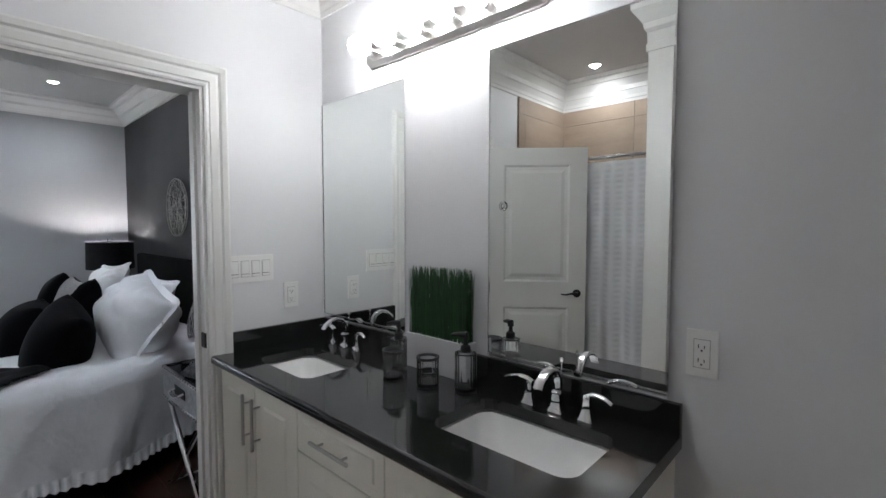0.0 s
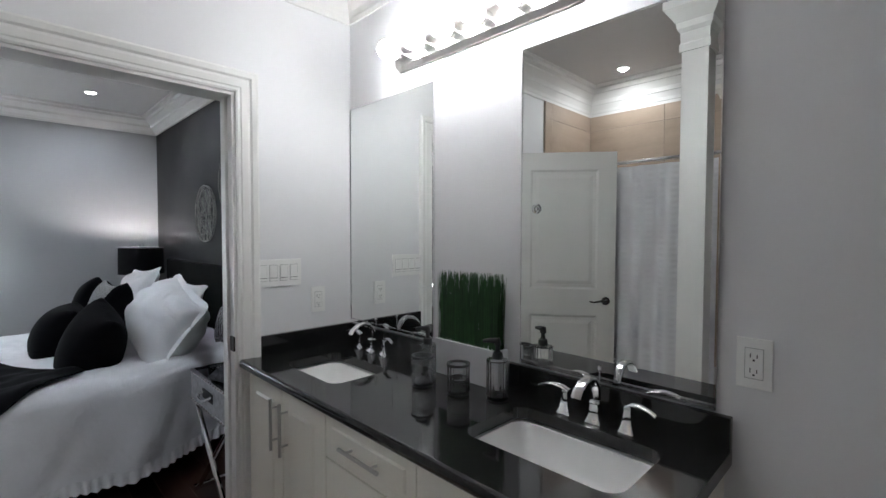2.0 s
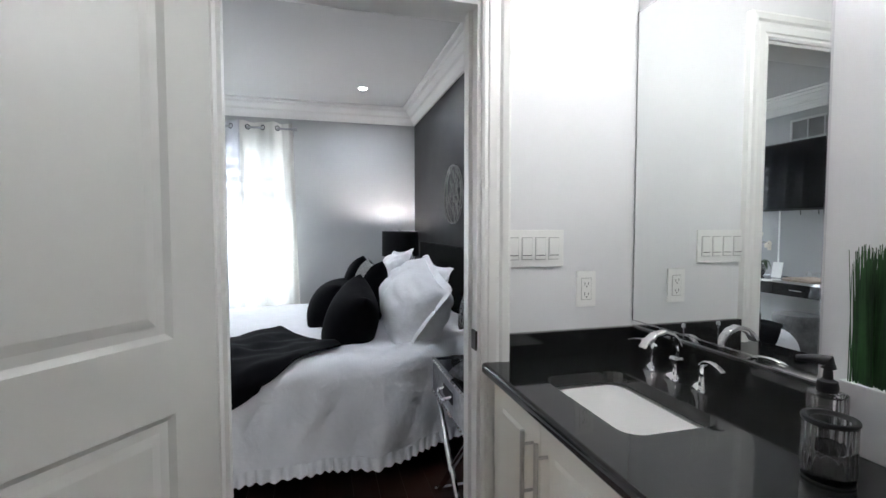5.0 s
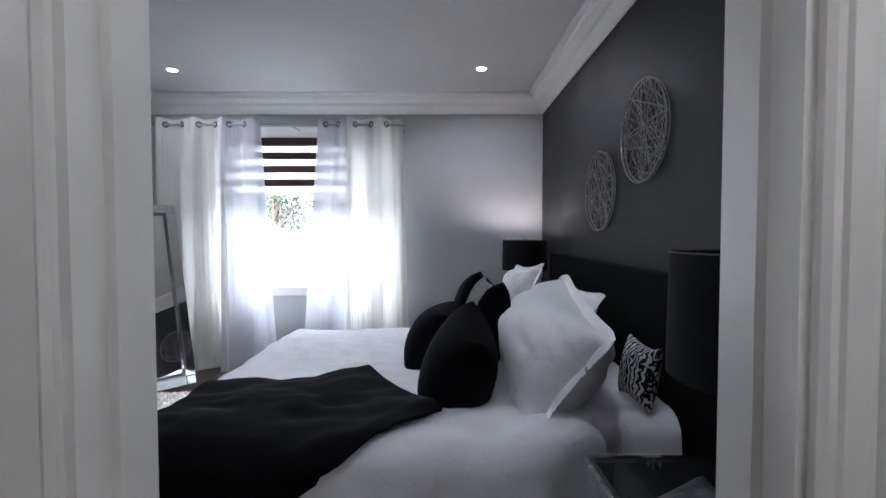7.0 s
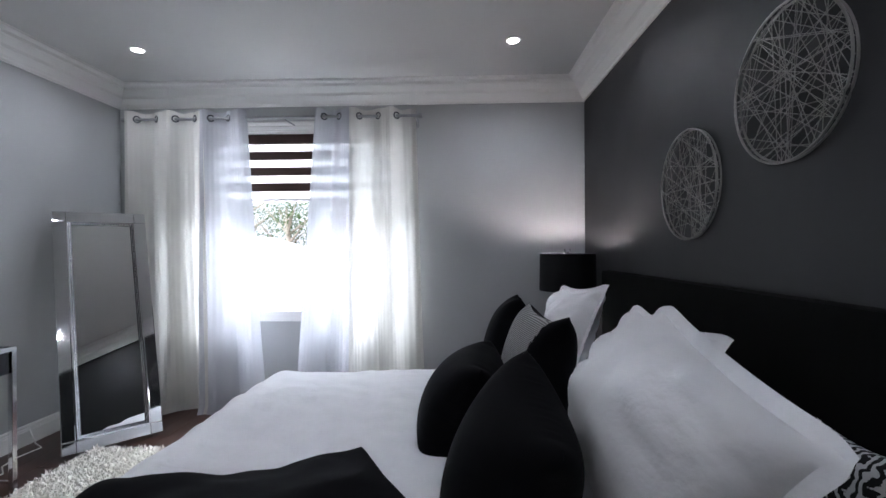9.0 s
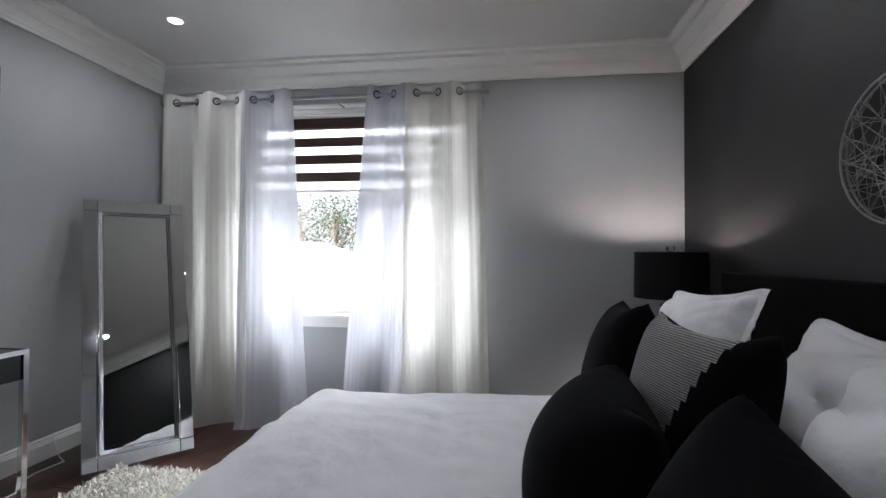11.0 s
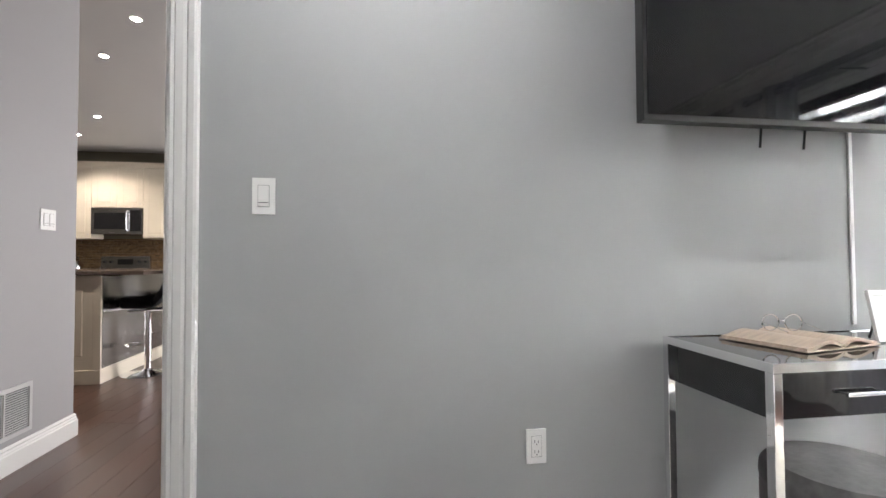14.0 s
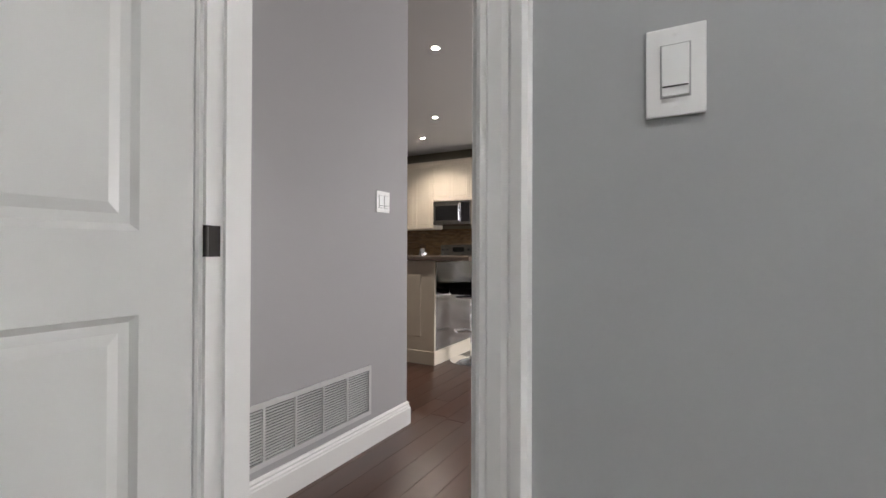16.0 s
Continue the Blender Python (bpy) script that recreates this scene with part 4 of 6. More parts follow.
e = thing("shower_rod", "polished chrome shower curtain rod", "curtain rod", (0, -0.50, 1.915))
part("rod", tube([(-1.95, 0, 0), (-0.78, 0, 0)], 0.0125, 14), "chrome", e, "", True)
for k in range(9):
    part("curtain_ring", lathe([(0.019, -0.002), (0.021, 0), (0.019, 0.002), (0.017, 0), (0.019, -0.002)], (-1.88 + k * 0.125, 0, -0.006), 20, axis="x"), "chrome", e, "", True)
e = thing("shower_curtain", "white textured shower curtain hanging closed on rings", "shower curtain", (0, -0.50, 0))
part("cloth", sheet(lambda u, v: Vector((-1.92 + 1.10 * u, 0.020 * math.sin(u * 44) * (0.6 + 0.4 * (1 - v)) + 0.0012 * math.sin(v * 300) * (0.5 + 0.5 * math.sin(u * 90)), 0.12 + 1.765 * v)), 220, 420, thick=0.0015), "shower_cloth", e, "", True)
structure("wall_shower_tiles_backing", boxes((-1.95, TY0, 0, -1.944, -0.40, 2.424), (-1.944, TY0, 0, -0.90, TY0 + 0.006, 2.424)), "grout")
e = thing("bathtub", "white bathtub behind the shower curtain", "bathtub", (0, 0, 0))
part("tub", boxes((-1.94, -1.09, 0, -0.95, -0.53, 0.10), (-1.94, -0.58, 0.1, -0.95, -0.53, 0.5), (-1.94, -1.09, 0.1, -0.95, -1.03, 0.5), (-1.94, -1.03, 0.1, -1.88, -0.58, 0.5), (-1.01, -1.03, 0.1, -0.95, -0.58, 0.5), bevel=0.008), "porcelain", e)
e = thing("wall_cabinet", "cream wall cabinet with a moulded cornice and panelled door", "wall cabinet", (-0.62, -0.85, 1.22))
part("body", boxes((-0.27, -0.24, 0, 0.27, 0.0, 1.09)), "cream", e)
part("cabinet_door", boxes((-0.265, 0.0, 0.005, 0.265, 0.02, 1.085), bevel=0.003), "cream", e)
part("cornice", sweep((-0.27, 0.02, 1.09), (0.27, 0.02, 1.09), (0, 1, 0), (0, 0, 1), [(0, 0), (0.01, 0.0), (0.015, 0.02), (0.045, 0.06), (0.05, 0.085), (0, 0.085)], -1, -1), "cream", e)

# ---- bedroom ----
win = thing("window_1", "white framed window with moulded stool and clear panes", "window", (0, 0, 0))
win["kind"] = "structure"
X = BX0
part("window_frame", boxes((X - 0.14, WY0, WZ0, X - 0.07, WY0 + 0.05, WZ1), (X - 0.14, WY1 - 0.05, WZ0, X - 0.07, WY1, WZ1), (X - 0.14, WY0 + 0.05, WZ0, X - 0.07, WY1 - 0.05, WZ0 + 0.06), (X - 0.14, WY0 + 0.05, WZ1 - 0.05, X - 0.07, WY1 - 0.05, WZ1), bevel=0.003), "white", win)
part("sash", boxes((X - 0.12, WY0 + 0.05, WZ0 + 0.06, X - 0.09, WY0 + 0.085, WZ1 - 0.05), (X - 0.12, WY1 - 0.085, WZ0 + 0.06, X - 0.09, WY1 - 0.05, WZ1 - 0.05), (X - 0.12, WY0 + 0.085, WZ0 + 0.06, X - 0.09, WY1 - 0.085, WZ0 + 0.10), bevel=0.003), "white", win)
pane = part("pane", boxes((X - 0.108, WY0 + 0.085, WZ0 + 0.10, X - 0.104, WY1 - 0.085, WZ1 - 0.05)), "window_glass", win, "clear glass")
pane.visible_shadow = False
part("window_lining", boxes((X - 0.07, WY0, WZ0, X, WY0 + 0.012, WZ1), (X - 0.07, WY1 - 0.012, WZ0, X, WY1, WZ1), (X - 0.07, WY0, WZ1 - 0.012, X, WY1, WZ1)), "white", win)
part("window_sill", boxes((X - 0.07, WY0 - 0.10, WZ0 - 0.035, X + 0.045, WY1 + 0.10, WZ0 - 0.003), bevel=0.006), "white", win)
part("apron", boxes((X, WY0 - 0.07, WZ0 - 0.10, X + 0.018, WY1 + 0.07, WZ0 - 0.036), bevel=0.004), "white", win)
part("casing", sweep((X, WY0, WZ0 - 0.003), (X, WY0, WZ1), (0, -1, 0), (1, 0, 0), CASING, 0, -1), "white", win)
part("casing", sweep((X, WY1, WZ0 - 0.003), (X, WY1, WZ1), (0, 1, 0), (1, 0, 0), CASING, 0, -1), "white", win)
part("casing", sweep((X, WY0, WZ1), (X, WY1, WZ1), (0, 0, 1), (1, 0, 0), CASING, -1, -1), "white", win)

e = thing("zebra_blind", "dark brown banded roller blind drawn a third down the window", "window blind", (X - 0.03, 0, 0))
part("cassette", boxes((-0.03, WY0 + 0.014, 2.235, 0.03, WY1 - 0.014, 2.315), bevel=0.006), "blind_dark", e, "dark brown blind cassette")
z, k = 2.235, 0
while z > 1.82:
    h = 0.075 if k % 2 else 0.062
    part("fabric_band", boxes((-0.001, WY0 + 0.02, z - h, 0.001, WY1 - 0.02, z)), "blind_dark" if k % 2 else "blind_sheer", e, "dark brown band" if k % 2 else "sheer pale band")
    z, k = z - h, k + 1
part("bottom_rail", boxes((-0.012, WY0 + 0.02, z - 0.022, 0.012, WY1 - 0.02, z), bevel=0.004), "plastic", e, "pale bottom rail")

RX, RZ = -5.88, 2.385
e = thing("curtain_rod", "pewter curtain rod with brackets and end caps across the window", "curtain rod", (RX, 0, RZ))
part("rod", tube([(0, -2.38, 0), (0, 0.02, 0)], 0.012, 14), "rod", e, "", True)
for y in (-2.39, 0.03):
    part("finial", lathe([(0.0, -0.02), (0.02, -0.018), (0.022, 0.0), (0.02, 0.018), (0, 0.02)], (0, y, 0), 16, axis="y"), "rod", e, "", True)
for y in (-2.34, -1.07, -0.01):
    part("bracket", tube([(-0.245, y, 0.0), (-0.05, y, -0.012), (0, y, -0.016)], 0.006, 8), "rod", e, "", True)
    part("bracket_plate", boxes((-0.25, y - 0.014, -0.035, -0.243, y + 0.014, 0.035)), "rod", e)


def curtain(y0, y1, yb0, yb1, folds, material, label, zb=0.012, dx=0.0, ph=0.0):
    e = thing("curtain", label, "curtain", (RX + dx, 0, 0), 0, "curtains at the window")

    def f(u, v):
        z = zb + (2.445 - zb) * v
        loose = 1 - v
        y = (y0 * v + yb0 * loose) * (1 - u) + (y1 * v + yb1 * loose) * u
        a = u * folds * math.pi + ph
        c = math.cos(a)
        x = (c * 1.25 - 0.25 * c ** 3) * (0.040 + 0.014 * loose) + 0.006 * math.sin(2.7 * a + 1.3 + 2 * loose) + 0.012 * math.sin(1.6 * a + 4 * loose) * loose + 0.015 * math.sin(7 * u + 5 * v) * loose
        x += 0.0016 * math.sin(11 * a + 2 * v + 3 * math.sin(a)) * (0.4 + 0.6 * loose)
        x += 0.010 * noise.noise(Vector((y * 9, z * 1.2, ph + folds))) * (0.3 + loose)
        if v < 0.02:
            x += 0.03
        return Vector((x, y + 0.012 * math.sin(2 * a + 3 * v) * loose, z + 0.006 * math.sin(a * 2)))
    part("cloth", sheet(f, int(folds * 44), 44), material, e, "", True)
    for k in range(int(folds)):
        u = (k + 0.5 - ph / math.pi) / folds
        if not 0.02 < u < 0.99:
            continue
        y = y0 + (y1 - y0) * u
        ring = lathe([(0.020, -0.003), (0.028, -0.003), (0.030, 0.0), (0.028, 0.003), (0.020, 0.003), (0.018, 0.0), (0.020, -0.003)], (0, 0, 0), 20, axis="y")
        bmesh.ops.rotate(ring, verts=ring.verts[:], cent=(0, 0, 0), matrix=Matrix.Rotation(radians(55 if k % 2 else -55), 3, "Z"))
        bmesh.ops.translate(ring, verts=ring.verts[:], vec=(0.012, y, RZ))
        part("grommet", ring, "grommet", e, "dark metal grommet", True)
    return e


curtain(-2.36, -1.72, -2.36, -1.68, 4, "sheer_ivory", "ivory grommet curtain hanging to the floor in soft folds")
curtain(-1.74, -1.38, -1.76, -1.22, 2.5, "sheer_white", "thin white sheer curtain hanging beside the window gap", 0.0)
curtain(-0.80, -0.50, -0.98, -0.52, 2.5, "sheer_white", "thin white sheer curtain hanging beside the window gap", 0.0)
curtain(-0.53, -0.005, -0.55, 0.07, 3.5, "sheer_ivory", "ivory grommet curtain hanging to the floor in soft folds")

# television
e = thing("television", "large black flat television on a wall bracket", "television", (-4.17, BY0, 1.852))
part("screen", boxes((-0.605, 0.193, -0.338, 0.605, 0.196, 0.346)), "tv", e, "dark glossy screen")
part("bezel", boxes((-0.618, 0.15, -0.358, 0.618, 0.192, 0.358), bevel=0.004), "dark_plastic", e, "thin black bezel")
part("rear_housing", boxes((-0.45, 0.11, -0.30, 0.45, 0.15, 0.15), bevel=0.01), "dark_plastic", e)
part("wall_bracket", boxes((-0.25, 0.0, -0.20, 0.25, 0.02, 0.20), (-0.22, 0.02, -0.22, -0.18, 0.11, 0.22), (0.18, 0.02, -0.22, 0.22, 0.11, 0.22)), "dark_plastic", e)
for x in (-0.09, 0.09):
    part("bracket_pull", tube([(x, 0.08, -0.30), (x, 0.07, -0.40)], 0.004, 8), "dark_plastic", e, "", True)
e = thing("cable_cover", "slim white cable channel below the television", "cable channel", (-4.535, BY0, 0))
part("channel", boxes((-0.008, 0, 0.80, 0.008, 0.008, 1.60), bevel=0.003), "plastic", e)


def grille(name, label, at, rz, w, h, cells, slats, vertical=False):
    """A wall vent facing -y before it is turned."""
    e = thing(name, label, "vent", at, rz)
    part("backing", boxes((-w / 2, -0.002, 0, w / 2, 0, h)), "duct", e, "grey duct behind")
    part("frame", boxes((-w / 2, -0.012, 0, -w / 2 + 0.02, -0.002, h), (w / 2 - 0.02, -0.012, 0, w / 2, -0.002, h), (-w / 2 + 0.02, -0.012, 0, w / 2 - 0.02, -0.002, 0.022), (-w / 2 + 0.02, -0.012, h - 0.022, w / 2 - 0.02, -0.002, h)), "vent_paint", e)
    for c in range(1, cells):
        x = -w / 2 + 0.02 + (w - 0.04) * c / cells
        part("divider", boxes((x - 0.005, -0.012, 0.022, x + 0.005, -0.002, h - 0.022)), "vent_paint", e)
    for c in range(slats):
        z = 0.026 + (h - 0.052) * (c + 0.5) / slats
        bm = bmesh.new()
        v = [bm.verts.new(p) for p in ((-w / 2 + 0.02, -0.010, z - 0.003), (w / 2 - 0.02, -0.010, z - 0.003), (w / 2 - 0.02, -0.003, z + 0.001), (-w / 2 + 0.02, -0.003, z + 0.001), (-w / 2 + 0.02, -0.010, z - 0.0018), (w / 2 - 0.02, -0.010, z - 0.0018), (w / 2 - 0.02, -0.003, z + 0.0022), (-w / 2 + 0.02, -0.003, z + 0.0022))]
        for q in ((0, 1, 2, 3), (4, 5, 6, 7), (0, 1, 5, 4), (2, 3, 7, 6)):
            bm.faces.new([v[i] for i in q])
        part("slat", bm, "vent_paint", e)
    return e


grille("wall_vent", "wide grey return air grille high on the bedroom wall", (-4.02, BY0, 2.24), 180, 0.86, 0.23, 5, 14)
grille("wall_vent", "long white louvred return vent low on the hallway wall", (-0.89, -3.42, 0.17), -90, 0.86, 0.255, 5, 17)

# desk
e = thing("console_desk", "black mirrored glass console desk with slim chrome legs and two drawers", "desk", (-4.205, -2.35, 0))
part("tabletop", boxes((-0.495, -0.21, 0.775, 0.495, 0.21, 0.785)), "black_gloss", e)
part("top_rim", boxes((-0.505, -0.22, 0.765, 0.505, -0.21, 0.788), (-0.505, 0.21, 0.765, 0.505, 0.22, 0.788), (-0.505, -0.21, 0.765, -0.495, 0.21, 0.788), (0.495, -0.21, 0.765, 0.505, 0.21, 0.788)), "chrome", e, "chrome rim")
part("body", boxes((-0.485, -0.20, 0.64, 0.485, 0.195, 0.765)), "black_gloss", e, "black glass carcass")
for s in (-1, 1):
    dr = part("drawer", boxes((min(s * 0.005, s * 0.475), 0.196, 0.645, max(s * 0.005, s * 0.475), 0.210, 0.762), bevel=0.002), "black_gloss", e, "black glass drawer front")
    part("handle", boxes((s * 0.24 - 0.06, 0.222, 0.70, s * 0.24 + 0.06, 0.232, 0.71), (s * 0.24 - 0.055, 0.21, 0.702, s * 0.24 - 0.047, 0.222, 0.708), (s * 0.24 + 0.047, 0.21, 0.702, s * 0.24 + 0.055, 0.222, 0.708), bevel=0.002), "chrome", dr, "chrome bar handle")
for x in (-0.492, 0.492):
    for y in (-0.207, 0.207):
        part("leg", boxes((x - 0.013, y - 0.013, 0, x + 0.013, y + 0.013, 0.765), bevel=0.002), "chrome", e, "square chrome leg")
    part("stretcher", boxes((x - 0.008, -0.194, 0.03, x + 0.008, 0.194, 0.045)), "chrome", e)

e = thing("ottoman", "round crushed grey velvet stool tucked under the desk", "stool", (-4.05, -2.26, 0))
part("seat", lathe([(0.20, 0.378), (0.205, 0.40), (0.202, 0.43), (0.182, 0.456), (0.12, 0.468), (0, 0.47)], seg=40), "grey_velvet", e, "", True)
part("base", lathe([(0.196, 0.012), (0.202, 0.03), (0.201, 0.38)], seg=64, flute=0.010, flutes=9), "grey_velvet", e, "", True)
part("foot_ring", lathe([(0.18, 0.0), (0.18, 0.012)], seg=40), "dark_plastic", e)

T = 0.785
e = thing("open_book", "pale open book shaped wooden tray on the glass desk", "tray", (-4.05, -2.40, T + 0.003), 12)
for s in (-1, 1):
    part("page_block", sheet(lambda u, v: Vector((s * 0.165 * u, -0.13 + 0.26 * v, 0.012 + 0.020 * math.sin(math.pi * min(1, u * 1.15)) * (1 - 0.5 * u))), 12, 4, thick=0.010), "wood_tray", e, "", True)
part("cover", boxes((-0.17, -0.135, 0, 0.17, 0.135, 0.004)), "wood_tray", e)
e = thing("eyeglasses", "round wire eyeglasses lying on the tray", "eyeglasses", (-4.0, -2.40, T + 0.045), -12)
for x in (-0.035, 0.035):
    part("rim", lathe([(0.026, -0.0015), (0.028, 0), (0.026, 0.0015), (0.024, 0), (0.026, -0.0015)], (x, 0, 0.02), 24, axis="y"), "chrome", e, "", True)
part("bridge", tube([(-0.01, 0, 0.022), (0, 0, 0.028), (0.01, 0, 0.022)], 0.0015, 6), "chrome", e)
for x in (-0.062, 0.062):
    part("temple", tube([(x, 0, 0.022), (x * 0.9, 0.11, 0.005)], 0.0014, 6), "chrome", e)

e = thing("picture_frame", "small white glossy photo frame standing on the desk", "picture frame", (-4.335, -2.34, T + 0.003), 172)
bm = boxes((-0.048, -0.008, 0, 0.048, 0.004, 0.02), (-0.048, -0.008, 0.145, 0.048, 0.004, 0.165), (-0.048, -0.008, 0.02, -0.040, 0.004, 0.145), (0.040, -0.008, 0.02, 0.048, 0.004, 0.145), bevel=0.002)
bmesh.ops.rotate(bm, verts=bm.verts[:], cent=(0, 0, 0), matrix=Matrix.Rotation(radians(-12), 3, "X"))
part("frame", bm, "plastic", e, "white glossy frame")
# The picture's white stands in for the window reflected in its gloss.
bm = boxes((-0.040, -0.003, 0.02, 0.040, 0.001, 0.145))
bmesh.ops.rotate(bm, verts=bm.verts[:], cent=(0, 0, 0), matrix=Matrix.Rotation(radians(-12), 3, "X"))
part("picture", bm, "plastic", e, "picture painted white as window glare")
part("easel_back", tube([(0, 0.03, 0.13), (0, 0.075, 0.0)], 0.004, 6), "dark_plastic", e)

e = thing("orchid", "white potted orchid with arching stems in a silver pot", "plant", (-4.575, -2.38, T + 0.003))
part("pot", lathe([(0.045, 0), (0.056, 0.01), (0.072, 0.05), (0.076, 0.09), (0.074, 0.125), (0.067, 0.125), (0.064, 0.10), (0, 0.10)], seg=32), "silver_pot", e, "silver ceramic pot", True)
part("soil", lathe([(0.062, 0.101), (0.04, 0.108), (0, 0.110)], seg=16), "bark", e)
for k, (a, l) in enumerate(((15, 0.17), (120, 0.10), (185, 0.14), (300, 0.15))):
    def leaf(u, v, a=radians(a), l=l):
        w = 0.030 * math.sin(math.pi * min(1, 0.12 + u * 0.88)) * (v - 0.5) * 2
        r = 0.02 + l * u * 0.75
        return Vector((r * math.cos(a) - w * math.sin(a), r * math.sin(a) + w * math.cos(a), 0.115 + 0.07 * math.sin(u * 2.8) - 0.07 * u * u + abs(w) * 0.3))
    part("leaf", sheet(leaf, 12, 4, thick=0.0015), "leaf", e, "", True)
part("stem", tube([(0, 0, 0.10), (0.004, 0, 0.25), (0, 0, 0.42), (-0.02, 0.01, 0.475), (-0.06, 0.02, 0.48), (-0.09, 0.03, 0.44), (-0.095, 0.03, 0.37)], 0.0045, 6), "stem", e)
part("stem", tube([(0.004, 0, 0.12), (0.004, 0, 0.30), (0.03, 0.01, 0.355), (0.08, 0.03, 0.375), (0.15, 0.04, 0.36)], 0.0035, 6), "stem", e)
rnd = random.Random(8)


def flower(c, facing):
    bm = bmesh.new()
    side = Vector((-facing.y, facing.x, 0)).normalized()
    upv = facing.cross(side)
    for k in range(5):
        a = 2 * math.pi * k / 5 + 0.3
        d = side * math.cos(a) + upv * math.sin(a)
        t = side * -math.sin(a) + upv * math.cos(a)
        sheet(lambda u, v: Vector(c) + d * (0.004 + 0.030 * u) + t * (0.017 * math.sin(math.pi * (0.1 + 0.85 * u)) * (v - 0.5) * 2) + facing * (0.008 * u * u), 4, 3, bm)
    return bm


for c in ((0.01, 0, 0.49), (-0.03, 0.01, 0.50), (-0.075, 0.02, 0.475), (-0.10, 0.03, 0.44), (-0.10, 0.03, 0.40), (-0.07, 0.03, 0.345), (0.13, 0.04, 0.34), (0.16, 0.04, 0.36), (0.15, 0.03, 0.315), (0.02, 0.0, 0.455)):
    part("flower", flower(c, Vector((rnd.uniform(-0.2, 0.5), 1, rnd.uniform(-0.3, 0.3))).normalized()), "petal", e, "pale cream petals")

e = thing("power_strip", "white power strip on the floor under the desk", "power strip", (-4.52, -2.43, 0), 8)
part("body", boxes((-0.15, -0.035, 0, 0.15, 0.035, 0.04), bevel=0.006), "plastic", e)
e = thing("floor_cable", "white cable lying loose on the hardwood floor", "cable", (0, 0, 0))
part("wire", tube([(-4.67, -2.43, 0.015), (-4.76, -2.36, 0.006), (-4.85, -2.36, 0.006), (-4.93, -2.45, 0.006), (-5.05, -2.48, 0.006), (-5.2, -2.46, 0.006), (-5.25, -2.55, 0.01), (-5.25, -2.59, 0.12)], 0.004, 8), "plastic", e, "", True)

# leaning mirror
o, br = Vector((-5.045, -2.165, 0)), Vector((-5.430, -1.80, 0))
tl, tr = Vector((-5.345, -2.525, 1.59)), Vector((-5.790, -2.195, 1.59))
xa = (o - br).normalized()
up = ((tl + tr) / 2 - (o + br) / 2).normalized()
na = xa.cross(up).normalized()
W, H = 0.56, 1.655
e = new("floor_mirror")
e.matrix_world = Matrix.Translation((o + br) / 2 + Vector((0, 0, 0.02))) @ Matrix((xa, up, na)).transposed().to_4x4()
tagged(e, "tall silver floor mirror with crystal beaded border in the corner", "floor mirror")
sgn = 1 if na.dot(Vector((1, 1, 0))) > 0 else -1
w, fz = W / 2, sgn


def slab(x0, y0, x1, y1, z0, z1, bevel=0.0):
    return boxes((x0, y0, min(fz * z0, fz * z1), x1, y1, max(fz * z0, fz * z1)), bevel=bevel)


part("backing", slab(-w + 0.004, 0.004, w - 0.004, H - 0.004, -0.02, 0.004), "dark_plastic", e, "black backing board")
b = 0.075
for x0, y0, x1, y1 in ((-w, b, -w + b, H - b), (w - b, b, w, H - b), (-w + b, 0, w - b, b), (-w + b, H - b, w - b, H), (-w, 0, -w + b, b), (w - b, 0, w, b), (-w, H - b, -w + b, H), (w - b, H - b, w, H)):
    part("border_mirror", slab(x0 + 0.0008, y0 + 0.0008, x1 - 0.0008, y1 - 0.0008, 0.004, 0.016, 0.004), "bevel", e, "bevelled mirror strip")
for x0, y0, x1, y1 in ((-w + b, b, -w + b + 0.006, H - b), (w - b - 0.006, b, w - b, H - b), (-w + b, H - b - 0.006, w - b, H - b), (-w + b, b, w - b, b + 0.006)):
    part("inner_rail", slab(x0, y0, x1, y1, 0.004, 0.018), "chrome", e)
part("glass", slab(-w + b + 0.03, b + 0.03, w - b - 0.03, H - b - 0.03, 0.004, 0.008), "mirror", e, "clear mirror glass")
bm = bmesh.new()
ico = bmesh.new()
bmesh.ops.create_icosphere(ico, subdivisions=1, radius=0.0048)
icm = bpy.data.meshes.new("bead")
ico.to_mesh(icm)
ico.free()
iv, ifc = np.array([v.co for v in icm.vertices]), [tuple(p.vertices) for p in icm.polygons]
vs, fs = [], []
x0, x1, y0, y1 = -w + b + 0.011, w - b - 0.011, b + 0.011, H - b - 0.011
spots = [(x, y, 0) for x0_, s in ((x0, 1), (x1, -1)) for x in (x0_, x0_ + s * 0.010) for y in np.arange(y0, y1, 0.0105)]
spots += [(x, y, 0) for y0_, s in ((y0, 1), (y1, -1)) for y in (y0_, y0_ + s * 0.010) for x in np.arange(x0, x1, 0.0105)]
for x, y, _ in spots:
    n0 = len(vs)
    vs += [(px + x, py + y, pz + fz * 0.009) for px, py, pz in iv]
    fs += [tuple(i + n0 for i in f) for f in ifc]
me = bpy.data.meshes.new("bead_border")
me.from_pydata(vs, [], fs)
me.materials.append(M["beads"])
bo = new("bead_border", me)
bo.parent = e
tagged(bo, "rows of small crystal beads", kind="stuff")
part("easel_leg", slab(-0.03, 0.25, 0.03, 0.95, -0.028, -0.02), "dark_plastic", e)

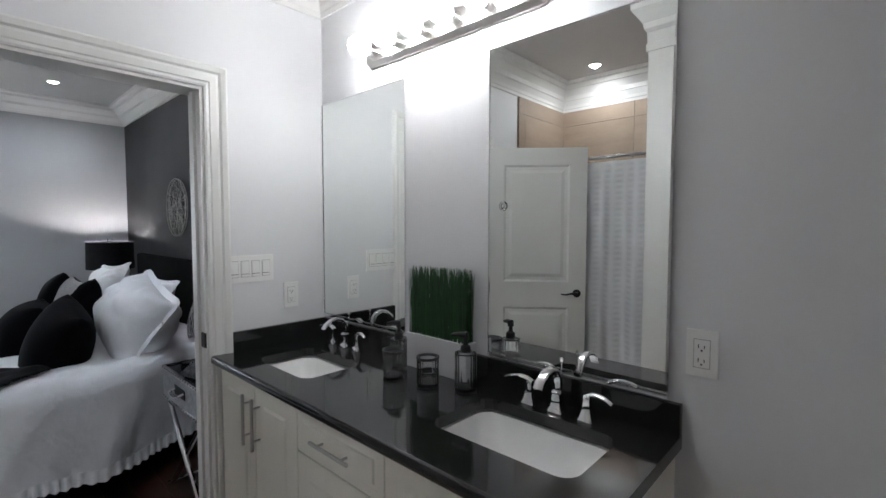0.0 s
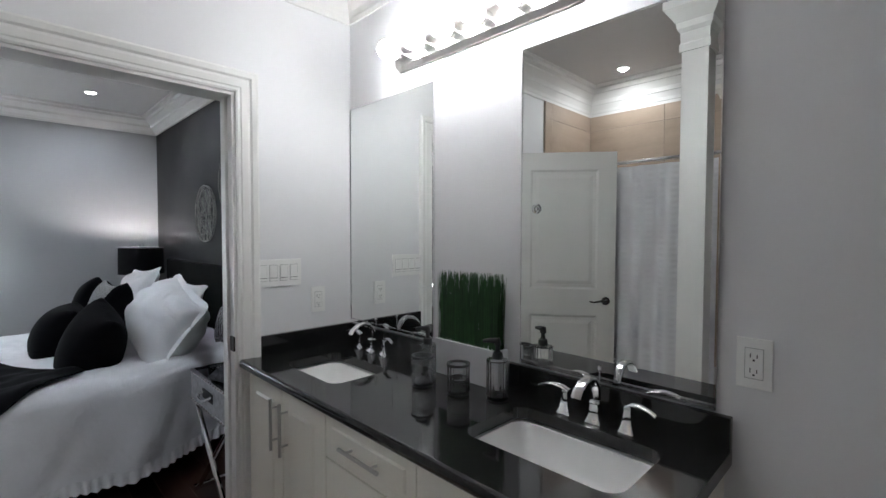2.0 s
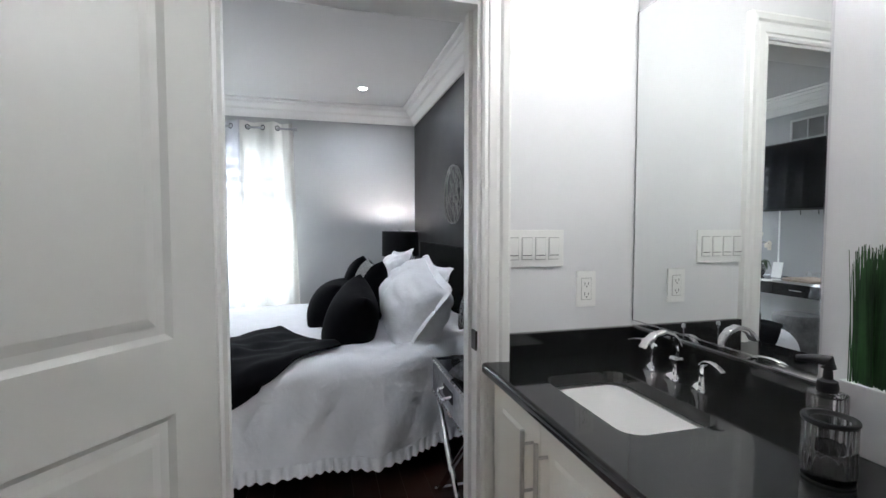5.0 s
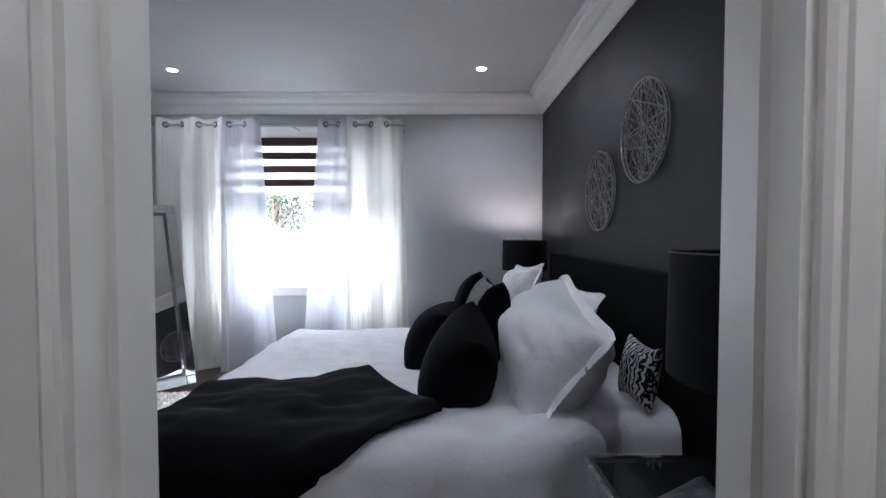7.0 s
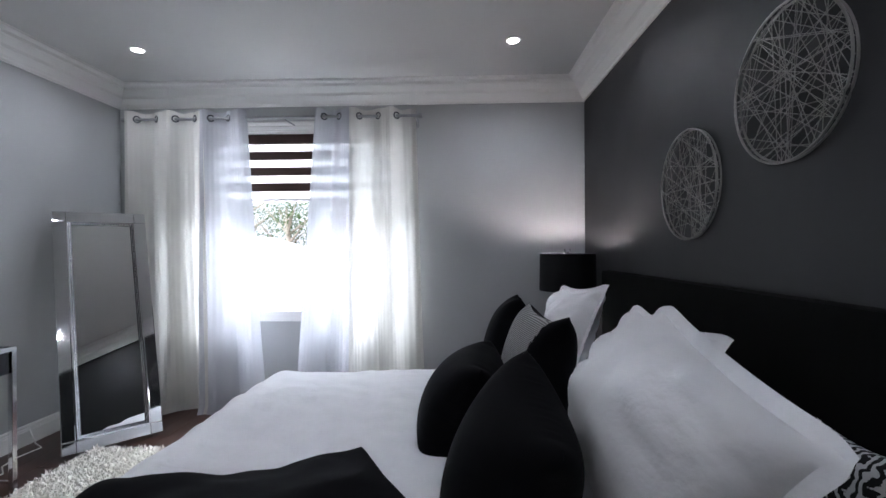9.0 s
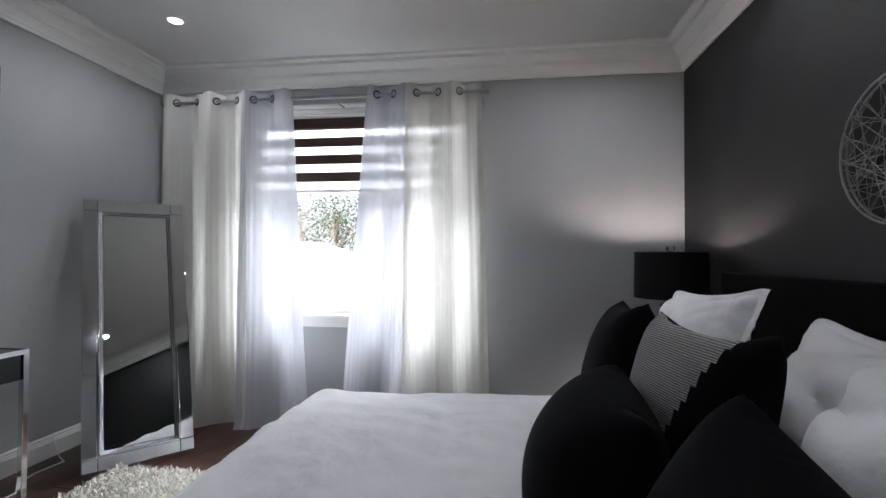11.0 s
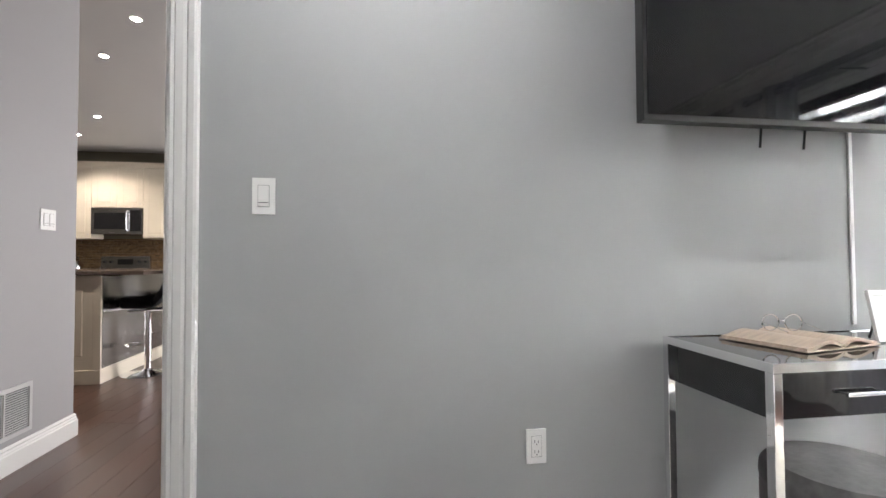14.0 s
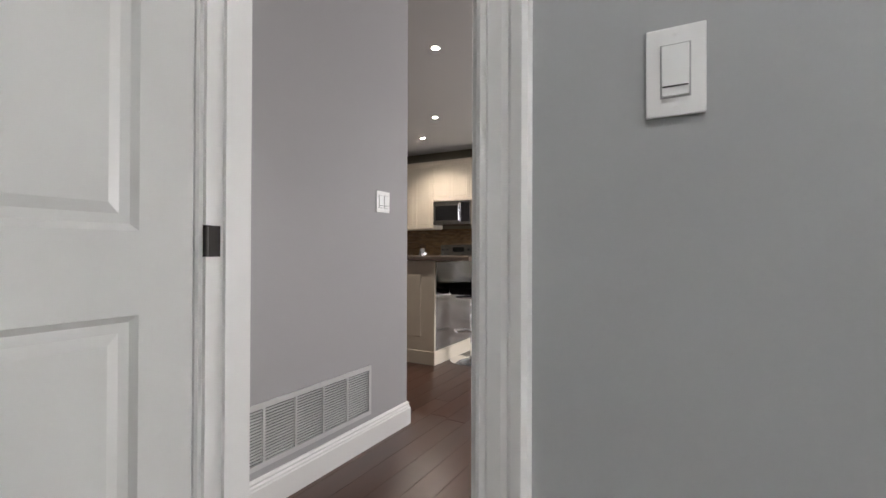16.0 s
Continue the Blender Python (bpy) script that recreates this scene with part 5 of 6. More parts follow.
# rug
e = thing("shag_rug", "ivory shag rug on dark hardwood beside the bed", "rug", (0, 0, 0))
rx0, rx1, ry0, ry1 = -5.13, -3.35, -2.03, -0.35
part("backing", boxes((rx0, ry0, 0.0, rx1, ry1, 0.012)), "rug", e)
rng = np.random.default_rng(3)
N = 52000
cx, cy = rng.uniform(rx0 - 0.01, rx1 + 0.01, N), rng.uniform(ry0 - 0.01, ry1 + 0.01, N)
keep = (cy < -0.70) | (rng.random(N) < 0.1)
cx, cy = cx[keep], cy[keep]
N = len(cx)
an, hh, ww = rng.uniform(0, 6.283, N), rng.uniform(0.022, 0.045, N), rng.uniform(0.003, 0.006, N)
la, ll = rng.uniform(0, 6.283, N), rng.uniform(0.005, 0.035, N)
dx, dy = np.cos(an) * ww, np.sin(an) * ww
lx, ly = np.cos(la) * ll, np.sin(la) * ll
z0 = np.full(N, 0.010)
V = np.stack([np.stack([cx - dx, cy - dy, z0], 1), np.stack([cx + dx, cy + dy, z0], 1), np.stack([cx + dx + lx * 0.5, cy + dy + ly * 0.5, z0 + hh * 0.8], 1), np.stack([cx - dx + lx * 0.5, cy - dy + ly * 0.5, z0 + hh * 0.8], 1), np.stack([cx + lx, cy + ly, z0 + hh], 1)], 1).reshape(-1, 3)
F_ = []
for k in range(0, N * 5, 5):
    F_ += [(k, k + 1, k + 2, k + 3), (k + 3, k + 2, k + 4)]
me = bpy.data.meshes.new("pile")
me.from_pydata(V.tolist(), [], F_)
me.materials.append(M["rug"])
po = new("shag", me)
po.parent = e
tagged(po, "shaggy ivory pile", kind="stuff")

# bed
bed = thing("bed", "wide upholstered black bed with a tall headboard and white bedding", "bed", (0, 0, 0))
part("headboard", boxes((-5.42, 1.31, 0.10, -2.15, 1.385, 1.165), bevel=0.025), "headboard", bed, "wide black upholstered headboard", True)
part("base", boxes((-4.80, -0.66, 0.10, -3.10, 1.30, 0.36), bevel=0.02), "headboard", bed, "black upholstered base")
for x in (-4.7, -3.2):
    for y in (-0.58, 1.2):
        part("leg", boxes((x - 0.03, y - 0.03, 0, x + 0.03, y + 0.03, 0.10)), "dark_plastic", bed)
part("mattress", boxes((-4.80, -0.68, 0.36, -3.24, 1.295, 0.585), bevel=0.05), "pillow", bed, "white mattress")

DX0, DX1, DY0, DY1, DR, DT = -4.74, -3.00, -0.63, 1.28, 0.11, 0.648


def fall(d):
    if d <= 0:
        return 0.0, 0.0
    q = DR * math.pi / 2
    if d < q:
        return DR * math.sin(d / DR), DR * (1 - math.cos(d / DR))
    return DR + 0.12 * (d - q), DR + (d - q)


def near_edge(y):
    """The duvet is drawn in towards the head of the bed."""
    k = max(0.0, min(1.0, (y - 0.55) / 0.6))
    return DX1 - 0.27 * k * k * (3 - 2 * k)


def cloth_at(x, y, lift=0.0):
    """Where a point of flat cloth lands on the bed."""
    edge = near_edge(y)
    ox = max(DX0 - x, 0) + max(x - edge, 0)
    oy = max(DY0 - y, 0)
    hx, vx = fall(ox)
    hy, vy = fall(oy)
    px, py = min(max(x, DX0), edge), min(max(y, DY0), DY1)
    drop = (vx ** 2 + vy ** 2) ** 0.5
    n = Vector((x * 2.2, y * 2.2, 0))
    soft = 0.022 * noise.noise(n) + 0.010 * noise.noise(n * 4.2) + 0.010 * abs(noise.noise(n * 2.4 + Vector((x * 3, 0, 3))))
    wave = 0.013 * math.sin((y if vx > vy else x) * 15 + 3 * noise.noise(n)) * min(drop / 0.4, 1)
    soft += 0.012 * abs(noise.noise(Vector((x * 3 - y * 6, x * 7 + y * 2, 11)))) * (1.0 if drop > 0.05 else 0.35)
    soft += 0.036 * abs(noise.noise(Vector((x * 5 + y * 3, y * 5, 7)))) * math.exp(-((x + 3.1) ** 2 + (y - 0.75) ** 2) / 0.10)
    head = 0.01 * max(0.0, min(1.0, (y + 0.5) / 0.8))
    sx = -1 if x < DX0 else 1
    crease = 0.030 * (abs(noise.noise(Vector((x * 2.5 + y * 5, y * 2.5, 5)))) - 0.2) * min(drop / 0.3, 1)
    return Vector((px + sx * (hx + (wave + crease + lift if vx else 0)), py - hy - ((wave + lift) if vy else 0), DT + head - drop + soft + (lift if drop < DR else 0)))


HANG = 0.55
def duvet(u, v):
    y = DY1 - (DY1 - DY0 + HANG) * v
    return cloth_at(DX0 - HANG + (near_edge(y) - DX0 + 2 * HANG) * u, y)


e = thing("duvet", "white quilted duvet with a ruffled hem hanging over the bed sides", "duvet", (0, 0, 0))
part("cover", sheet(duvet, 130, 120, thick=0.012), "bedlinen", e, "", True)


def ruffle(along, side):
    def f(u, v):
        if side == "foot":
            x, y = DX0 - 0.1 + (DX1 - DX0 + 0.2) * u, DY0 - HANG + 0.015
            s = u * (DX1 - DX0) * 60
        else:
            y = DY1 - (DY1 - DY0 + 0.1) * u
            x = near_edge(y) + HANG - 0.015 if side == "near" else DX0 - HANG + 0.015
            s = u * (DY1 - DY0) * 60
        p = cloth_at(x, y)
        k = 0.013 * math.sin(s * 2.3 + 2 * math.sin(s * 0.23)) * v
        off = Vector((0, -k - 0.01 * v, 0)) if side == "foot" else Vector(((k + 0.01 * v) * (1 if side == "near" else -1), 0, 0))
        return p + off + Vector((0, 0, 0.012 - 0.062 * v + 0.004 * math.sin(s * 0.7)))
    return sheet(f, 420, 4, thick=0.002)


for side in ("near", "far", "foot"):
    part("ruffle", ruffle(0, side), "pillow", e, "gathered white ruffle", True)

TA, TB, TC, TD = (-3.17, 0.39), (-3.70, 0.02), (-3.42, -1.10), (-2.74, -0.42)


def throw(u, v):
    a = [TA[i] * (1 - u) + TB[i] * u for i in (0, 1)]
    b = [TD[i] * (1 - u) + TC[i] * u for i in (0, 1)]
    x, y = a[0] * (1 - v) + b[0] * v, a[1] * (1 - v) + b[1] * v
    x += 0.14 * math.sin(math.pi * v) * (1 - u)
    p = cloth_at(x, y, 0.018)
    p.z += 0.010 * math.sin(u * 9 + v * 5) + 0.012 * noise.noise(Vector((x * 6, y * 6, 4)))
    return p


e = thing("throw_blanket", "black velvet throw spread across the foot of the bed", "blanket", (0, 0, 0))
part("cloth", sheet(throw, 60, 60, thick=0.012), "velvet", e, "", True)


def puff(w, h, t, flange, seed, rounding=0.0, n=44, steps=70):
    """Two sewn sheets of cloth blown up to a thickness: points [side, i, j]."""
    rng = np.random.default_rng(seed)
    u, v = np.meshgrid(np.linspace(-0.5, 0.5, n + 1), np.linspace(-0.5, 0.5, n + 1), indexing="ij")
    flat = np.stack([u * w * np.sqrt(1 - rounding * 4 * v * v), 0 * u, v * h * np.sqrt(1 - rounding * 4 * u * u)], -1)
    iu, iv = np.clip(np.abs(u) * w / (w / 2 - flange), 0, 1), np.clip(np.abs(v) * h / (h / 2 - flange), 0, 1)
    sew = (iu > 0.999) | (iv > 0.999)
    bulge = t * 0.45 * ((1 - iu ** 3) * (1 - iv ** 3)) ** 0.5
    P = np.stack([flat, flat])
    P[0, ..., 1] -= bulge
    P[1, ..., 1] += bulge
    bumps = rng.normal(0, 0.007, sew.shape)
    bumps[1:-1, 1:-1] = (bumps[:-2, 1:-1] + bumps[2:, 1:-1] + bumps[1:-1, :-2] + bumps[1:-1, 2:]) * 0.5
    P[..., 1] += bumps
    side = np.array([1.0, -1.0])[:, None, None, None]
    links = []
    for di, dj, k in ((1, 0, 1.0), (0, 1, 1.0), (1, 1, 0.3), (1, -1, 0.3), (4, 0, 0.05), (0, 4, 0.05)):
        a = (slice(None), slice(0, n + 1 - di), slice(max(0, -dj), n + 1 - max(0, dj)))
        b = (slice(None), slice(di, n + 1), slice(max(0, dj), n + 1 + min(0, dj)))
        links.append((a, b, np.linalg.norm(flat[b[1:]] - flat[a[1:]], axis=-1, keepdims=True), k))
    V = np.zeros_like(P)
    for s in range(steps):
        N = np.cross(np.gradient(P, axis=1), np.gradient(P, axis=2))
        N = N / (np.linalg.norm(N, axis=-1, keepdims=True) + 1e-9) * side
        thick = np.percentile(P[1, ..., 1] - P[0, ..., 1], 97)
        old = P.copy()
        P = P + 0.8 * V + N * 0.0016 * np.clip((t - thick) / t * 5, -0.3, 1) * (~sew)[None, ..., None]
        for _ in range(5):
            D, C = np.zeros_like(P), np.zeros(P.shape[:3] + (1,))
            for a, b, rest, k in links:
                d = P[b] - P[a]
                f = k * (1 - rest / (np.linalg.norm(d, axis=-1, keepdims=True) + 1e-9)) * d * 0.5
                D[a] += f
                D[b] -= f
                C[a] += k
                C[b] += k
            P = P + D / np.maximum(C, 1) * 1.5
            P[:, sew] = ((P[0] + P[1]) / 2)[sew]
        V = P - old
    rim = np.maximum(np.abs(u), np.abs(v)) > 0.4999
    P[0][sew & ~rim, 1] -= 0.003
    P[1][sew & ~rim, 1] += 0.003
    return P


def cushion(name, label, material, center, size, rx, ry, rz, flange=0.0, seed=0, category="cushion", two=False, rounding=0.0, creases=0.0):
    """A stuffed cushion: size is width, height, thickness; it faces -y before it is turned."""
    e = new(name)
    e.matrix_world = pose(*center, rx, ry, rz)
    tagged(e, label, category)
    w, h, t = size
    P = puff(w, h, t, flange, seed, rounding)
    n = P.shape[1] - 1
    if creases:
        for q, i, j in itertools.product((0, 1), range(n + 1), range(n + 1)):
            x, y, z = P[q, i, j]
            f = abs(noise.noise(Vector((x * 4 + z * 2, z * 7, seed)))) + 0.5 * abs(noise.noise(Vector((x * 11, z * 11 + x * 5, seed + q))))
            P[q, i, j, 1] += creases * (f - 0.25) * (-1, 1)[q] * (1 - (2 * i / n - 1) ** 8) * (1 - (2 * j / n - 1) ** 8)
    bm, dark = bmesh.new(), bmesh.new()
    for q in (0, 1):
        for box in (bm, dark):
            g = [[box.verts.new(P[q, i, j]) for j in range(n + 1)] for i in range(n + 1)]
            for i in range(n):
                for j in range(n):
                    black = two and (q == 1 or P[q, i, j, 0] > 0.20 * w + 0.4 * P[q, i, j, 2])
                    if black == (box is dark):
                        box.faces.new((g[i][j], g[i + 1][j], g[i + 1][j + 1], g[i][j + 1]))
    for box in (bm, dark):
        bmesh.ops.delete(box, geom=[q for q in box.verts if not q.link_faces], context="VERTS")
        bmesh.ops.remove_doubles(box, verts=box.verts[:], dist=0.0004)
    if two:
        part("black_panel", dark, "velvet", e, "black velvet panel", True)
    else:
        dark.free()
    part("cover", bm, material, e, "grey ribbed knit panel" if two else "", True)
    return e


cushion("pillow", "large white cotton pillow with a flanged edge on the bed", "pillow", (-3.46, 0.85, 0.84), (0.84, 0.58, 0.44), -34, 12, -2, 0.04, 1, "pillow", rounding=0.18, creases=0.05)
cushion("pillow", "white cotton pillow with a flanged edge leaning on the headboard", "pillow", (-4.06, 1.03, 0.82), (0.72, 0.56, 0.26), -32, 2, 4, 0.035, 2, "pillow", rounding=0.08, creases=0.04)
cushion("pillow", "white cotton pillow with pointed flange corners by the headboard", "pillow", (-4.77, 0.91, 0.86), (0.66, 0.58, 0.22), -24, -5, 8, 0.03, 3, "pillow", rounding=0.05, creases=0.04)
cushion("cushion", "plump black velvet cushion standing before the white pillows", "velvet", (-3.42, 0.45, 0.725), (0.57, 0.63, 0.31), -17, 12, 0, 0, 4, rounding=0.26)
cushion("cushion", "black cushion with a grey ribbed knit panel on the bed", "knit", (-4.06, 0.62, 0.81), (0.62, 0.58, 0.24), -12, -2, 4, 0, 5, two=True, rounding=0.05)
cushion("cushion", "rounded black velvet cushion lying low on the duvet", "velvet", (-3.92, 0.35, 0.755), (0.60, 0.50, 0.30), -24, 0, -8, 0, 6, rounding=0.38)
cushion("cushion", "black velvet cushion with pointed corners by the pillows", "velvet", (-4.60, 0.57, 0.83), (0.58, 0.54, 0.22), -16, -4, -6, 0, 7, rounding=0.05)
cushion("cushion", "zebra print cushion tucked between pillow and headboard", "zebra", (-3.28, 1.17, 0.785), (0.22, 0.26, 0.13), -8, 4, 10, 0, 8)

# lamps and nightstands


def table_lamp(x, y, top, h, r, name, label, floor_z, lit=True):
    e = thing(name, label, "table lamp", (x, y, floor_z))
    zt, zb = top - floor_z, top - h - floor_z
    s = part("shade", lathe([(r + 0.004, zb), (r, zt), (r - 0.002, zt), (r + 0.002, zb), (r + 0.004, zb)], seg=56), "shade", e, "black drum shade", True)
    part("shade_rim", lathe([(r + 0.001, zt), (r + 0.001, zt + 0.004), (r - 0.003, zt + 0.004), (r - 0.003, zt), (r + 0.001, zt)], seg=56), "shade_in", s, "", True)
    bm = bmesh.new()
    for k in range(3):
        a = radians(120 * k)
        tube([(0, 0, zt - 0.02), ((r - 0.003) * math.cos(a), (r - 0.003) * math.sin(a), zt - 0.006)], 0.002, 6, bm)
    part("spider", bm, "chrome", s)
    f = part("finial", lathe([(0.006, zt - 0.02), (0.012, zt), (0.009, zt + 0.006), (0.014, zt + 0.010), (0, zt + 0.011)], seg=14), "chrome", e, "chrome finial", True)
    part("crystal_block", boxes((-0.019, -0.019, zt + 0.011, 0.019, 0.019, zt + 0.036), bevel=0.002), "crystal", f, "clear crystal block")
    b = part("base", boxes((-0.075, -0.075, 0, 0.075, 0.075, 0.022), bevel=0.004), "chrome", e, "square chrome foot")
    part("crystal_column", boxes((-0.045, -0.045, 0.022, 0.045, 0.045, zb - 0.04), bevel=0.006), "crystal", b, "clear square crystal column")
    part("neck", lathe([(0.03, zb - 0.04), (0.03, zb - 0.034), (0.010, zb - 0.03), (0.010, zb + 0.03), (0, zb + 0.03)], seg=20), "chrome", e, "", True)
    zq = zt - 0.13
    part("bulb_holder", tube([(0, 0, zb + 0.02), (0, 0, zq)], 0.012, 10), "chrome", e)
    part("bulb", lathe([(0.012, zq), (0.014, zq + 0.02), (0.019, zq + 0.05), (0.020, zq + 0.07), (0.014, zq + 0.095), (0, zq + 0.102)], seg=16), "lamp_bulb" if lit else "porcelain", e, "lit bulb" if lit else "white bulb", True)
    return e


M["lamp_bulb"] = mat("lamp_bulb", (1.0, 0.86, 0.78), 0.5, vary=0, emit=225)
table_lamp(-5.64, 1.135, 1.275, 0.27, 0.20, "table_lamp", "lit table lamp with a black drum shade in the corner", 0.65)
table_lamp(-2.53, 1.14, 1.285, 0.29, 0.21, "table_lamp", "table lamp with a large black drum shade on the metal chest", 0.67, False)


def trunk_table(cx, cy, zt, label):
    e = thing("nightstand", label, "nightstand", (cx, cy, 0))
    w, dpt, h = 0.28, 0.23, 0.17
    part("chest", boxes((-w, -dpt, zt - h, w, dpt, zt - 0.012), bevel=0.004), "studs", e, "hammered metal chest")
    part("glass_top", boxes((-w + 0.01, -dpt + 0.01, zt - 0.012, w - 0.01, dpt - 0.01, zt - 0.004)), "black_gloss", e, "dark reflective top")
    bm = bmesh.new()
    for z in (zt - 0.014, zt - h):
        for a in ((-w - 0.004, -dpt - 0.004, z, w + 0.004, -dpt + 0.010, z + 0.018), (-w - 0.004, dpt - 0.010, z, w + 0.004, dpt + 0.004, z + 0.018), (-w - 0.004, -dpt + 0.010, z, -w + 0.010, dpt - 0.010, z + 0.018), (w - 0.010, -dpt + 0.010, z, w + 0.004, dpt - 0.010, z + 0.018)):
            m = Matrix.LocRotScale(((a[0] + a[3]) / 2, (a[1] + a[4]) / 2, (a[2] + a[5]) / 2), None, (a[3] - a[0], a[4] - a[1], a[5] - a[2]))
            bmesh.ops.create_cube(bm, size=1, matrix=m)
    part("edge_band", bm, "chrome", e, "polished edge bands")
    bm = bmesh.new()
    for z in (zt - 0.005, zt - h + 0.009):
        for k in range(16):
            for y, s in ((-dpt - 0.004, 1), (dpt + 0.004, -1)):
                bmesh.ops.create_icosphere(bm, subdivisions=1, radius=0.0055, matrix=Matrix.Translation((-w + 0.01 + k * (2 * w - 0.02) / 15, y, z)))
            for x in (-w - 0.004, w + 0.004):
                bmesh.ops.create_icosphere(bm, subdivisions=1, radius=0.0055, matrix=Matrix.Translation((x, -dpt + 0.01 + k * (2 * dpt - 0.02) / 15, z)))
    tagged(part("stud_row", bm, "chrome", e, "rows of round studs"), kind="stuff")
    part("ring_handle", tube([(-0.06, -dpt - 0.004, zt - 0.075), (-0.06, -dpt - 0.028, zt - 0.08), (-0.03, -dpt - 0.034, zt - 0.09), (0.03, -dpt - 0.034, zt - 0.09), (0.06, -dpt - 0.028, zt - 0.08), (0.06, -dpt - 0.004, zt - 0.075)], 0.008, 10), "chrome", e, "chrome drop handle", True)
    part("handle_plate", boxes((-0.075, -dpt - 0.004, zt - 0.105, 0.075, -dpt, zt - 0.055), bevel=0.002), "dark_plastic", e)
    L = zt - h
    for y in (-dpt + 0.02, dpt - 0.02):
        for s in (1, -1):
            part("leg", tube([(-s * (w - 0.03), y + 0.005 * s, 0.014), (s * (w - 0.03), y + 0.005 * s, L)], 0.014, 8), "chrome", e, "crossed chrome leg")
    for x in (-w + 0.03, w - 0.03):
        part("stretcher", boxes((x - 0.012, -dpt, 0, x + 0.012, dpt, 0.022), bevel=0.003), "chrome", e)
    return e


trunk_table(-2.54, 1.05, 0.67, "hammered metal trunk nightstand on crossed chrome legs beside the bed")
trunk_table(-5.42, 1.06, 0.65, "metal trunk nightstand on crossed chrome legs in the corner")
cushion("fur_throw", "black and white patterned fur cushion on the nightstand", "fur", (-2.40, 0.93, 0.725), (0.28, 0.22, 0.10), -70, 0, 10, 0, 11)


def wire_disc(x, z, r, seed):
    e = thing("wire_wall_art", "round openwork silver wire wall art on the charcoal wall", "wall decoration", (x, BY1, z), 0, "wire discs over the bed")
    part("hoop", tube([(r * math.cos(a), -0.03, r * math.sin(a)) for a in np.linspace(0, 2 * math.pi, 65)], 0.0040, 8), "wire", e, "", True)
    part("hoop", tube([(r * 0.985 * math.cos(a), -0.012, r * 0.985 * math.sin(a)) for a in np.linspace(0, 2 * math.pi, 65)], 0.004, 6), "wire", e, "", True)
    rnd = random.Random(seed)
    for k in range(60):
        a = rnd.uniform(0, 2 * math.pi)
        b = a + rnd.uniform(1.1, 3.6)
        y = -0.012 - 0.018 * (k % 3) / 2
        part("wire", tube([(r * 0.99 * math.cos(a), y, r * 0.99 * math.sin(a)), (r * 0.99 * math.cos(b), y, r * 0.99 * math.sin(b))], 0.0013, 5), "wire", e)
    return e


wire_disc(-4.375, 1.60, 0.248, 1)
wire_disc(-3.755, 1.837, 0.252, 2)

# ---- hallway and kitchen ----
KZ, KY = 2.96, -9.0
structure("wall_hall", boxes((-0.89, -4.20, 0, -0.75, BY0 - 0.12, KZ)), "hall_wall", "pale grey hallway wall ending at a corner")
base_run((-0.89, -4.20, 0), (-0.89, BY0 - 0.12, 0), (-1, 0, 0), -1, 1)
base_run((-0.89, -4.20, 0), (-0.75, -4.20, 0), (0, -1, 0), -1, -1)
structure("wall_kitchen_north", boxes((-0.75, BY0 - 0.12, 0, 4.2, BY0, KZ), (-5.6, BY0 - 0.125, BZ - 0.3, -0.75, BY0 - 0.12, KZ), (-5.6, BY0 - 0.125, 0, -2.16, BY0 - 0.12, BZ - 0.3)), "hall_wall", "pale grey hallway wall")
structure("wall_kitchen_back", boxes((-5.6, KY - 0.72, 0, 4.2, KY - 0.60, KZ)), "olive", "dark olive kitchen wall")
structure("wall_kitchen_east", boxes((4.08, KY - 0.60, 0, 4.2, BY0 - 0.12, KZ)), "olive", "dark olive kitchen wall")
structure("wall_kitchen_west", boxes((-5.7, KY - 0.72, 0, -5.6, BY0 - 0.12, KZ)), "hall_wall", "pale wall")
structure("ceiling_kitchen", boxes((-5.7, KY - 0.72, KZ, 4.2, BY0, KZ + 0.1)), "ceiling", "smooth white kitchen ceiling")
for x, y in ((-0.86, -4.92), (-0.235, -5.65), (0.88, -7.56), (1.665, -8.5)):
    downlight(x, y, KZ, 0.031)
    lamp("downlight_beam", "SPOT", pose(x, y, KZ - 0.008), 20, (1, 0.90, 0.80), 0.015, angle=130)

KW = KY - 0.60


def kitchen_door(e, x0, x1, z0, z1, y):
    w = part("cabinet_door", boxes((x0, y, z0, x1, y + 0.02, z1), bevel=0.003), "kitchen_cream", e)
    bm = bmesh.new()
    rings = []
    for inset, dy in ((0.05, 0.0205), (0.06, 0.013), (0.07, 0.013), (0.09, 0.024)):
        rings.append([bm.verts.new((x0 + inset, y + dy, z0 + inset)), bm.verts.new((x1 - inset, y + dy, z0 + inset)), bm.verts.new((x1 - inset, y + dy, z1 - inset)), bm.verts.new((x0 + inset, y + dy, z1 - inset))])
    for r0, r1 in zip(rings, rings[1:]):
        ring_faces(bm, r0, r1)
    bm.faces.new(rings[-1])
    part("raised_panel", bm, "kitchen_cream", w)
    part("knob", lathe([(0.006, 0), (0.006, -0.015), (0.013, -0.022), (0, -0.03)], (x0 + 0.03, y + 0.02, z0 + 0.06), 12, axis="y"), "nickel", w, "nickel knob", True)


